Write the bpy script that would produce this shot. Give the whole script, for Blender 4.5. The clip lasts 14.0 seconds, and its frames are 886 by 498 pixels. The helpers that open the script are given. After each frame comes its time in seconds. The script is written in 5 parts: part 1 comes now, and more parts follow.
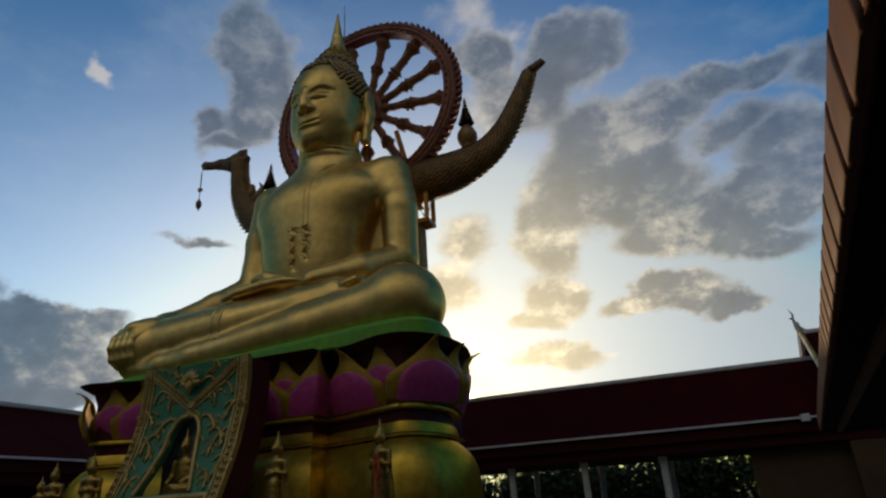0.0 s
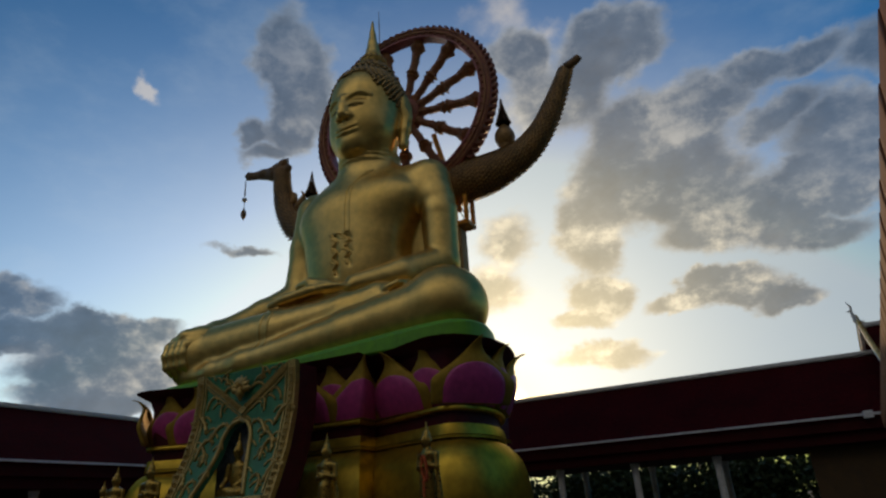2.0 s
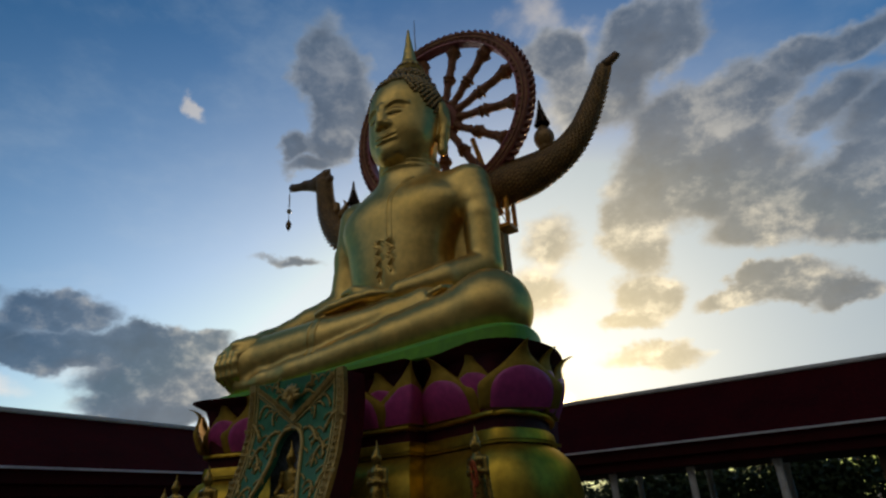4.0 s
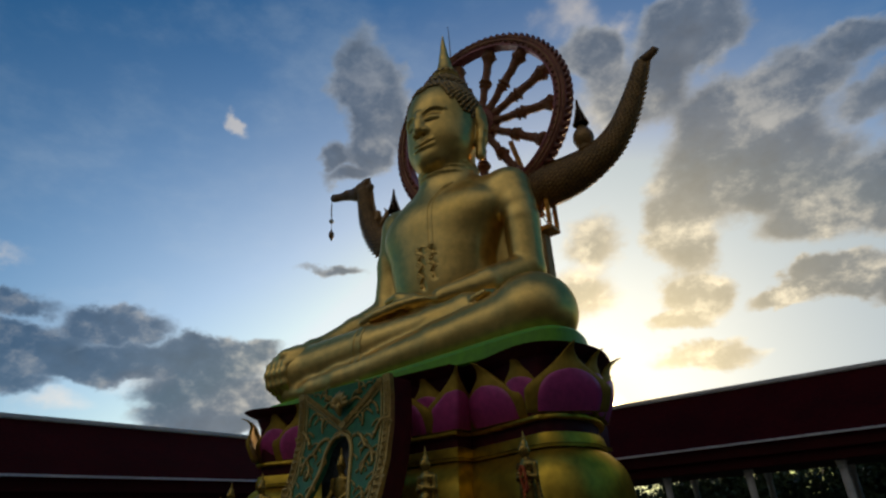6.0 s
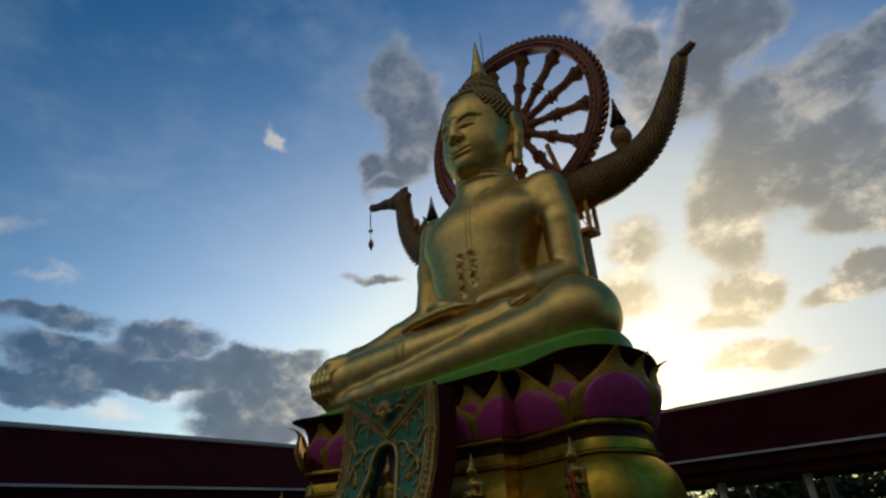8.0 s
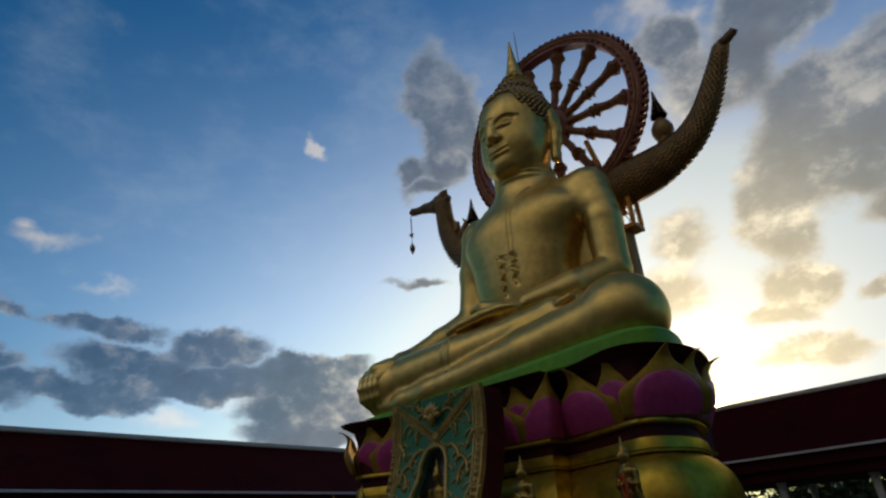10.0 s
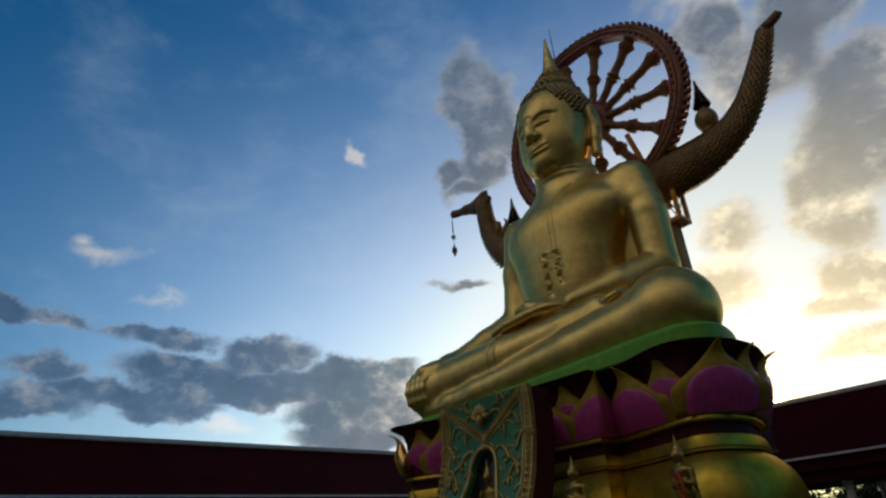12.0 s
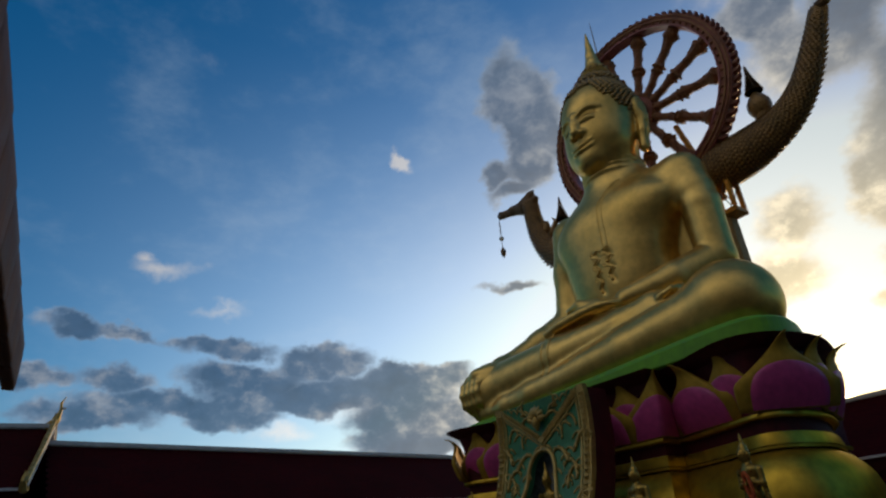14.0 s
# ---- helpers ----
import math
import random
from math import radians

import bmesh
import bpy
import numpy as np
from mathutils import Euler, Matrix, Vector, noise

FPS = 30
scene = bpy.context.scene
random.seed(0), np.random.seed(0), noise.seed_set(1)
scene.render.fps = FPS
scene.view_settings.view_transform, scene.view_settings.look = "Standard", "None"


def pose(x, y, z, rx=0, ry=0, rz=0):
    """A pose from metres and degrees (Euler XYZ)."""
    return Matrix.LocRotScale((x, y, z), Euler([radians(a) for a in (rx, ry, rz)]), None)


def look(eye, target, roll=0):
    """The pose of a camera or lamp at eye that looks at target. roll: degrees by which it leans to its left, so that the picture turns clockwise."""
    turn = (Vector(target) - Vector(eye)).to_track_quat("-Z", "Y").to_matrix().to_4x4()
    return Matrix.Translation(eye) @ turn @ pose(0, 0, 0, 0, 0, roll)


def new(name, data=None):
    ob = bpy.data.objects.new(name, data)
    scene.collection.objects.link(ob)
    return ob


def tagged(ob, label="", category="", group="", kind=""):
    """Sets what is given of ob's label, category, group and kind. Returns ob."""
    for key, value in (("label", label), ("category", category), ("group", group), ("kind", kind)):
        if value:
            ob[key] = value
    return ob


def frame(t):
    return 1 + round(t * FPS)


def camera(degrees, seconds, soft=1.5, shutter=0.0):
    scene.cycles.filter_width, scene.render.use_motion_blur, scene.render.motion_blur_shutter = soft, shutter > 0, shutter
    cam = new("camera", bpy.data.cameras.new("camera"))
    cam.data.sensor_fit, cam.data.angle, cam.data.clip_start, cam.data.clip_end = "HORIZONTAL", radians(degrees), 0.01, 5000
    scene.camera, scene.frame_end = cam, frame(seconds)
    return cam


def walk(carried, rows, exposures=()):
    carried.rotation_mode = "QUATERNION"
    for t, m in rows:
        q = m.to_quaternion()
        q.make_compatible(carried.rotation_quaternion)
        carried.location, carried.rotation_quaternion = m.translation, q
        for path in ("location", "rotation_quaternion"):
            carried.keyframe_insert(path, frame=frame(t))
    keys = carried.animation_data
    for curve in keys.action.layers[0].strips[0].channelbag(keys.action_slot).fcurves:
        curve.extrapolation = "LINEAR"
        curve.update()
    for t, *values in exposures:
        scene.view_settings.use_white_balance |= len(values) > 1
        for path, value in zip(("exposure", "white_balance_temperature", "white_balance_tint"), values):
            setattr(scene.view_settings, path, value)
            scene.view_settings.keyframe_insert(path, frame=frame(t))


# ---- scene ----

# The camera stands on one spot and pans to the left.
EYE = 1.6
cam = camera(71.2, 14.0, soft=2.4)
ROWS = [
    (0.0, 112.692, 3.288, 22.770),
    (0.5, 112.752, 3.335, 23.862),
    (1.0, 112.841, 3.376, 24.946),
    (1.5, 112.953, 3.418, 25.956),
    (2.0, 113.114, 3.455, 26.947),
    (2.5, 113.276, 3.499, 28.013),
    (3.0, 113.437, 3.552, 29.089),
    (5.5, 114.389, 3.779, 34.629),
    (6.0, 114.560, 3.824, 35.628),
    (6.5, 114.764, 3.874, 36.589),
    (7.0, 114.975, 3.928, 37.660),
    (7.5, 115.231, 3.970, 38.722),
    (8.0, 115.436, 4.006, 39.718),
    (10.5, 116.057, 4.205, 45.156),
    (11.0, 116.177, 4.246, 46.261),
    (11.5, 116.307, 4.288, 47.408),
    (12.0, 116.422, 4.314, 48.481),
    (12.5, 116.582, 4.343, 49.589),
    (13.0, 116.791, 4.379, 50.777),
    (13.5, 116.977, 4.413, 52.151),
    (14.0, 117.106, 4.462, 53.588),
]
walk(cam, [(t, pose(0, 0, EYE, rx, ry, rz)) for t, rx, ry, rz in ROWS], [(0.0, -0.18), (7.0, -0.15), (14.0, 0.0)])

# ---------------------------------------------------------------- sky, clouds and sun
SUN_AZ, SUN_EL = -19.8, 8.85


def heading(az, el):
    """A direction: az degrees to the right of +y, el degrees up."""
    a, e = radians(az), radians(el)
    return Vector((math.sin(a) * math.cos(e), math.cos(a) * math.cos(e), math.sin(e)))


world = bpy.data.worlds.new("evening_sky")
scene.world = world
world.use_nodes = True
wt = world.node_tree
wn, wl = wt.nodes, wt.links.new


def math_node(op, a, b=None, c=None, clamp=False):
    n = wn.new("ShaderNodeMath")
    n.operation, n.use_clamp = op, clamp
    for i, v in enumerate((a, b, c)):
        if v is None:
            continue
        if isinstance(v, (int, float)):
            n.inputs[i].default_value = v
        else:
            wl(v, n.inputs[i])
    return n.outputs[0]


def steps(value, low, high, to0=0.0, to1=1.0):
    n = wn.new("ShaderNodeMapRange")
    n.interpolation_type = "SMOOTHSTEP"
    for k, v in zip(("From Min", "From Max", "To Min", "To Max"), (low, high, to0, to1)):
        n.inputs[k].default_value = v
    wl(value, n.inputs["Value"])
    return n.outputs["Result"]


def blend(fac, a, b, mode="MIX"):
    n = wn.new("ShaderNodeMix")
    n.data_type, n.blend_type = "RGBA", mode
    for k, v in (("Factor", fac), ("A", a), ("B", b)):
        if isinstance(v, tuple):
            n.inputs[k].default_value = (*v, 1)
        elif isinstance(v, (int, float)):
            n.inputs[k].default_value = v
        else:
            wl(v, n.inputs[k])
    return n.outputs["Result"]


coord = wn.new("ShaderNodeTexCoord").outputs["Generated"]


def noise_at(scale, detail, rough, stretch=1.0, offset=0.0):
    m = wn.new("ShaderNodeMapping")
    m.inputs["Scale"].default_value = (1, 1, stretch)
    m.inputs["Location"].default_value = (offset, offset * 0.7, 0)
    wl(coord, m.inputs["Vector"])
    n = wn.new("ShaderNodeTexNoise")
    n.inputs["Scale"].default_value, n.inputs["Detail"].default_value, n.inputs["Roughness"].default_value = scale, detail, rough
    wl(m.outputs[0], n.inputs["Vector"])
    return n


# the way to each point of the sky, stirred a little so that cloud edges billow
stir = noise_at(7.0, 5.0, 0.6, 1.3)
sub = wn.new("ShaderNodeVectorMath")
sub.operation = "MULTIPLY_ADD"
sub.inputs[1].default_value, sub.inputs[2].default_value = (0.11, 0.11, 0.11), (-0.055, -0.055, -0.055)
wl(stir.outputs["Color"], sub.inputs[0])
add = wn.new("ShaderNodeVectorMath")
wl(coord, add.inputs[0])
wl(sub.outputs[0], add.inputs[1])
stirred = add.outputs[0]


def cloud_field(clouds):
    """The thickest of a set of soft-edged clouds; each is (az, el, half width, half height, tilt, thickness), in degrees."""
    field = None
    for az, el, w, h, tilt, thick in clouds:
        g = wn.new("ShaderNodeTexGradient")
        g.gradient_type = "SPHERICAL"
        m = g.texture_mapping
        m.vector_type = "TEXTURE"
        m.translation, m.rotation = heading(az, el), (radians(el), radians(-tilt), radians(-az))
        m.scale = (2 * math.tan(radians(w)), 1.6, 2 * math.tan(radians(h)))
        wl(stirred, g.inputs["Vector"])
        one = math_node("MULTIPLY_ADD", g.outputs["Fac"], 2 * thick, -thick)
        field = one if field is None else math_node("SMOOTH_MAX", field, one, 0.25)
    return field


# the banks over the court's side, and those beyond the statue and the sun: az, el, half width, half height, tilt, thickness
HIGH_BANK = [
    (-15.1, 39.5, 2.7, 2.4, 0, 1.1), (-5.8, 38.2, 4.6, 3.3, 0, 1.3), (-9.4, 35.9, 3.7, 3.1, 0, 0.85), (-13.4, 35.7, 3.7, 3.1, 0, 0.7), (-4.5, 30.5, 5.1, 4.2, 0, 1.25),
    (1.3, 31.0, 4.0, 3.1, 0, 1.05), (-1.6, 25.9, 6.7, 4.6, 0, 1.2), (-8.0, 27.1, 4.2, 4.9, 0, 0.95), (3.2, 21.9, 6.7, 3.1, 0, 1.15), (9.8, 22.9, 5.1, 2.7, 0, 1.35),
    (11.9, 26.0, 4.6, 2.7, 0, 0.85), (6.8, 19.3, 5.5, 1.9, 0, 0.95), (-0.1, 20.8, 5.5, 2.4, 0, 0.95)]
SUN_BANK = [
    (-11.4, 22.9, 2.7, 3.5, 0, 0.95), (-11.6, 17.7, 2.8, 2.7, 0, 1.1), (-13.2, 15.3, 2.7, 1.3, 0, 0.9), (-4.5, 16.0, 3.2, 1.3, 0, 1.0), (-0.1, 16.1, 4.5, 1.5, 0, 1.15),
    (3.9, 14.9, 3.2, 1.1, 0, 0.9), (-11.8, 11.8, 4.5, 0.9, 0, 0.6), (-21.3, 18.5, 1.6, 1.9, 0, 0.5), (-18.7, 23.1, 2.2, 2.4, 0, 0.45), (6.6, 32.8, 2.9, 1.5, 0, 0.75),
    (11.0, 32.3, 3.5, 1.6, 0, 0.8), (7.9, 28.7, 4.0, 1.6, 0, 0.65), (16.9, 30.5, 3.2, 2.1, 0, 0.7), (-20.3, 18.8, 2.9, 2.2, 0, 0.5)]
HEAD_CLOUD = [
    (-40.5, 38.8, 3.1, 4.8, 0, 1.3), (-41.2, 34.0, 2.4, 2.8, 0, 1.05), (-45.0, 33.7, 1.5, 1.7, 0, 0.95), (-43.2, 31.6, 2.4, 1.0, 0, 0.6), (-37.6, 35.8, 2.0, 3.1, 0, 0.85),
    (-44.9, 23.1, 2.8, 0.6, 0, 0.6), (-56.4, 15.1, 4.8, 1.5, 0, 1.1), (-52.1, 15.3, 2.2, 1.0, 0, 0.75), (-55.4, 11.8, 6.3, 2.5, 0, 1.2), (-55.8, 9.4, 6.0, 1.5, 0, 1.0)]
SIDE_BANK = [
    (-71.7, 18.9, 4.3, 1.1, 0, 0.75), (-64.4, 17.8, 3.9, 1.4, 0, 0.9), (-70.4, 16.2, 4.9, 1.3, 0, 0.9), (-65.2, 14.4, 7.5, 1.8, 0, 1.2), (-57.2, 14.4, 5.9, 2.2, 0, 1.2),
    (-53.7, 11.1, 3.6, 2.6, 0, 1.05), (-71.1, 12.3, 3.6, 1.1, 0, 0.9)]
LOW_BANK = [
    (-84.5, 19.1, 3.1, 0.9, 0, 0.85), (-80.2, 19.2, 2.9, 0.7, 0, 0.75), (-73.8, 19.3, 2.9, 0.8, 0, 0.75), (-86.5, 15.2, 2.9, 1.0, 0, 0.75), (-81.0, 15.5, 2.9, 1.2, 0, 0.75),
    (-70.6, 16.2, 5.0, 1.8, 0, 1.0), (-64.1, 17.3, 4.5, 1.6, 0, 1.0), (-74.2, 13.7, 10.1, 1.3, 0, 1.0), (-57.4, 14.1, 5.0, 2.1, 0, 1.2), (-54.8, 10.5, 4.5, 2.1, 0, 1.1),
    (-82.5, 12.4, 5.4, 1.0, 0, 0.85), (-66.1, 13.6, 3.5, 1.0, 0, 0.9)]
FAR_BANK = [(40.0, 22.0, 14.0, 4.0, 0, 0.9), (120.0, 30.0, 20.0, 5.0, 0, 0.8), (-150.0, 25.0, 18.0, 5.0, 0, 0.8)]
WISPS = [
    (-55.8, 35.4, 0.9, 0.9, 0, 1.15), (-78.4, 25.4, 2.5, 0.9, 0, 0.55), (-80.4, 26.3, 1.0, 0.5, 0, 0.5), (-73.3, 22.1, 2.0, 0.5, 0, 0.35), (-66.9, 10.9, 2.0, 0.7, 0, 0.6),
    (-61.0, 12.7, 2.5, 1.1, 0, 0.55), (-67.5, 11.0, 2.5, 0.9, 0, 0.6), (-62.0, 13.1, 2.3, 0.9, 0, 0.55), (-17.3, 42.6, 2.5, 1.7, 0, 0.65), (-12.0, 41.0, 2.0, 0.9, 0, 0.5),
    (4.1, 26.6, 1.3, 0.6, 0, 0.45), (-9.6, 34.8, 1.5, 0.7, 0, 0.5), (-55.5, 35.1, 0.7, 0.6, 0, 0.5)]
sky = wn.new("ShaderNodeTexSky")
sky.sky_type, sky.sun_disc = "NISHITA", False
sky.sun_elevation, sky.sun_rotation = radians(SUN_EL), radians(SUN_AZ)
sky.air_density, sky.dust_density, sky.ozone_density = 1.0, 1.4, 2.5
grade = wn.new("ShaderNodeHueSaturation")
grade.inputs["Hue"].default_value = 0.504
grade.inputs["Saturation"].default_value, grade.inputs["Value"].default_value = 1.66, 0.135
wl(sky.outputs[0], grade.inputs["Color"])
clear = blend(1.0, grade.outputs["Color"], (0.37, 0.46, 0.53), "DARKEN")

toward = wn.new("ShaderNodeVectorMath")
toward.operation = "DOT_PRODUCT"
toward.inputs[1].default_value = heading(SUN_AZ, SUN_EL)
wl(coord, toward.inputs[0])
near = math_node("MAXIMUM", toward.outputs["Value"], 0.0)
wide, mid, tight, disc = (math_node("POWER", near, p) for p in (9.0, 40.0, 500.0, 20000.0))
# thin haze lies brightest over the court's side
hazy = wn.new("ShaderNodeVectorMath")
hazy.operation = "DOT_PRODUCT"
hazy.inputs[1].default_value = heading(-42.0, 12.0)
wl(coord, hazy.inputs[0])
broad = math_node("POWER", math_node("MAXIMUM", hazy.outputs["Value"], 0.0), 5.5)

# thin high cloud, then the banks
veil = noise_at(3.2, 6.0, 0.62, 2.0, 4.0)
veil_amount = math_node("MULTIPLY", steps(veil.outputs["Fac"], 0.46, 0.78), 0.35)
air = blend(veil_amount, clear, blend(mid, (0.30, 0.40, 0.52), (0.95, 0.90, 0.80)))
upright = wn.new("ShaderNodeSeparateXYZ")
wl(coord, upright.inputs[0])
billow = noise_at(10.0, 10.0, 0.6, 1.4)
shifted = wn.new("ShaderNodeVectorMath")
shifted.inputs[1].default_value = heading(SUN_AZ, SUN_EL) * 0.02 + Vector((0, 0, 0.012))
wl(coord, shifted.inputs[0])
sunward = noise_at(10.0, 10.0, 0.6, 1.4)
wl(shifted.outputs[0], sunward.inputs["Vector"].links[0].from_node.inputs["Vector"])
puff = noise_at(5.0, 6.0, 0.6, 1.4, 2.0)
field = cloud_field(FAR_BANK)
for bank in (HIGH_BANK, SUN_BANK, HEAD_CLOUD, SIDE_BANK, LOW_BANK):
    field = math_node("SMOOTH_MAX", field, cloud_field(bank), 0.2)
full = math_node("MINIMUM", math_node("MULTIPLY_ADD", field, 2.1, 0.12), 0.95)
rough_edge = math_node("ADD", full, math_node("MULTIPLY_ADD", billow.outputs["Fac"], 1.3, -0.65))
rough_edge = math_node("ADD", rough_edge, math_node("MULTIPLY_ADD", puff.outputs["Fac"], 0.9, -0.45))
cover = steps(rough_edge, -0.20, 0.62)
depth = steps(rough_edge, 0.05, 1.0)
heap = steps(puff.outputs["Fac"], 0.40, 0.66)
narrow = math_node("POWER", near, 8.0)
rim = blend(narrow, (0.17, 0.245, 0.355), (0.60, 0.52, 0.39))
core = blend(narrow, blend(heap, (0.050, 0.095, 0.170), (0.085, 0.140, 0.225)), blend(heap, (0.105, 0.135, 0.160), (0.23, 0.225, 0.20)))
core = blend(mid, core, (0.58, 0.50, 0.34))
facing = math_node("SUBTRACT", billow.outputs["Fac"], sunward.outputs["Fac"])
lit = steps(facing, -0.03, 0.22)
mottled = math_node("MAXIMUM", math_node("MULTIPLY_ADD", facing, 1.5, 1.0), 0.7)
banks = blend(1.0, blend(math_node("MULTIPLY", lit, math_node("MULTIPLY_ADD", narrow, 0.9, steps(upright.outputs["Z"], 0.42, 0.30, 0.03, 0.45))), blend(depth, rim, core), blend(narrow, (0.46, 0.44, 0.41), (1.0, 0.86, 0.60))), mottled, "MULTIPLY")
wisp_field = math_node("ADD", cloud_field(WISPS), math_node("MULTIPLY_ADD", billow.outputs["Fac"], 1.2, -0.55))
wisps = steps(wisp_field, -0.1, 0.8)
banks_mix = wn.new("ShaderNodeMix")
banks_mix.data_type = "RGBA"
wl(math_node("MULTIPLY", cover, 0.86), banks_mix.inputs["Factor"])
# eastern sky behind the camera: haze and sunlit cloud added as unseen fill light
away = steps(toward.outputs["Value"], 0.12, -0.5)
east = noise_at(2.6, 7.0, 0.6, 1.6, 9.0)
east_fill = blend(steps(east.outputs["Fac"], 0.35, 0.65), (0.24, 0.29, 0.36), (0.93, 0.84, 0.68))
# added dimming low down keeps this fill light off the lower plinth
east_fill = blend(steps(upright.outputs["Z"], 0.10, 0.80, 0.06, 1.15), (0.0, 0.0, 0.0), east_fill)
# unseen cloud set brighter on the left, to light the statue from that side
east_fill = blend(steps(upright.outputs["X"], -0.9, 0.9), blend(1.0, east_fill, (1.3, 1.3, 1.3), "MULTIPLY"), blend(1.0, east_fill, (0.5, 0.5, 0.5), "MULTIPLY"))
air = blend(away, air, east_fill)
air = blend(math_node("MULTIPLY", wisps, 0.7), air, blend(wide, (0.55, 0.50, 0.46), (0.80, 0.78, 0.75)))
wl(air, banks_mix.inputs["A"])
wl(banks, banks_mix.inputs["B"])
glow = math_node("ADD", math_node("ADD", math_node("MULTIPLY", wide, 0.24), math_node("MULTIPLY", mid, 0.55)), math_node("ADD", math_node("MULTIPLY", tight, 1.2), math_node("MULTIPLY", disc, 12.0)))
glow_colour = blend(1.0, (1.0, 0.76, 0.36), glow, "MULTIPLY")
low_air = math_node("MAXIMUM", math_node("MULTIPLY_ADD", upright.outputs["Z"], -1.6, 1.28), 0.15)
haze = blend(1.0, (0.58, 0.62, 0.62), math_node("MULTIPLY", math_node("MULTIPLY", broad, low_air), math_node("MULTIPLY_ADD", cover, -0.96, 1.0)), "MULTIPLY")
hazed = blend(1.0, banks_mix.outputs["Result"], haze, "ADD")
final = blend(1.0, blend(math_node("MULTIPLY", tight, 0.85), hazed, (0.80, 0.56, 0.20)), glow_colour, "ADD")
back = wn["Background"]
wl(final, back.inputs["Color"])
back.inputs["Strength"].default_value = 1.0

sun = new("sun", bpy.data.lights.new("sun", "SUN"))
sun.data.energy, sun.data.angle, sun.data.color = 1.0, radians(0.5), (1.0, 0.64, 0.32)
sun.matrix_basis = look(heading(SUN_AZ, SUN_EL) * 60, (0, 0, 0))

# ---------------------------------------------------------------- materials
def nodes_of(mat):
    t = mat.node_tree
    return t, t.nodes["Principled BSDF"]


def surface(name, colour, rough=0.6, metal=0.0, second=None, grain=9.0, blotch=0.9, bump=0.25, speckle=0.25, rough_var=0.15, per_object=0.0, coat=0.0, spec=0.5, tint=(1, 1, 1)):
    """A painted or natural surface: two scales of noise move its colour, gloss and relief."""
    mat = bpy.data.materials.new(name)
    mat.use_nodes = True
    t, b = nodes_of(mat)
    link = t.links.new
    co = t.nodes.new("ShaderNodeTexCoord")
    big = t.nodes.new("ShaderNodeTexNoise")
    big.inputs["Scale"].default_value, big.inputs["Detail"].default_value = blotch, 5.0
    fine = t.nodes.new("ShaderNodeTexNoise")
    fine.inputs["Scale"].default_value, fine.inputs["Detail"].default_value = grain, 6.0
    link(co.outputs["Object"], big.inputs["Vector"])
    link(co.outputs["Object"], fine.inputs["Vector"])
    ramp = t.nodes.new("ShaderNodeMapRange")
    ramp.inputs["From Min"].default_value, ramp.inputs["From Max"].default_value = 0.35, 0.68
    link(big.outputs["Fac"], ramp.inputs["Value"])
    mix = t.nodes.new("ShaderNodeMix")
    mix.data_type = "RGBA"
    second = second or tuple(c * 0.72 for c in colour)
    mix.inputs["A"].default_value, mix.inputs["B"].default_value = (*colour, 1), (*second, 1)
    link(ramp.outputs["Result"], mix.inputs["Factor"])
    spot = t.nodes.new("ShaderNodeMapRange")
    spot.inputs["To Min"].default_value, spot.inputs["To Max"].default_value = 1 - speckle, 1 + speckle
    spot.inputs["From Min"].default_value, spot.inputs["From Max"].default_value = 0.3, 0.7
    link(fine.outputs["Fac"], spot.inputs["Value"])
    hsv = t.nodes.new("ShaderNodeHueSaturation")
    link(mix.outputs["Result"], hsv.inputs["Color"])
    if per_object:
        info = t.nodes.new("ShaderNodeObjectInfo")
        var = t.nodes.new("ShaderNodeMapRange")
        var.inputs["To Min"].default_value, var.inputs["To Max"].default_value = 1 - per_object, 1 + per_object
        link(info.outputs["Random"], var.inputs["Value"])
        mul = t.nodes.new("ShaderNodeMath")
        mul.operation = "MULTIPLY"
        link(var.outputs["Result"], mul.inputs[0])
        link(spot.outputs["Result"], mul.inputs[1])
        link(mul.outputs[0], hsv.inputs["Value"])
    else:
        link(spot.outputs["Result"], hsv.inputs["Value"])
    link(hsv.outputs["Color"], b.inputs["Base Color"])
    gloss = t.nodes.new("ShaderNodeMapRange")
    gloss.inputs["To Min"].default_value, gloss.inputs["To Max"].default_value = max(0.05, rough - rough_var), min(1, rough + rough_var)
    link(fine.outputs["Fac"], gloss.inputs["Value"])
    link(gloss.outputs["Result"], b.inputs["Roughness"])
    b.inputs["Metallic"].default_value = metal
    b.inputs["Coat Weight"].default_value = coat
    b.inputs["Specular Tint"].default_value = (*tint, 1)
    b.inputs["Specular IOR Level"].default_value = spec
    relief = t.nodes.new("ShaderNodeBump")
    relief.inputs["Strength"].default_value, relief.inputs["Distance"].default_value = bump, 0.02
    link(fine.outputs["Fac"], relief.inputs["Height"])
    link(relief.outputs["Normal"], b.inputs["Normal"])
    return mat


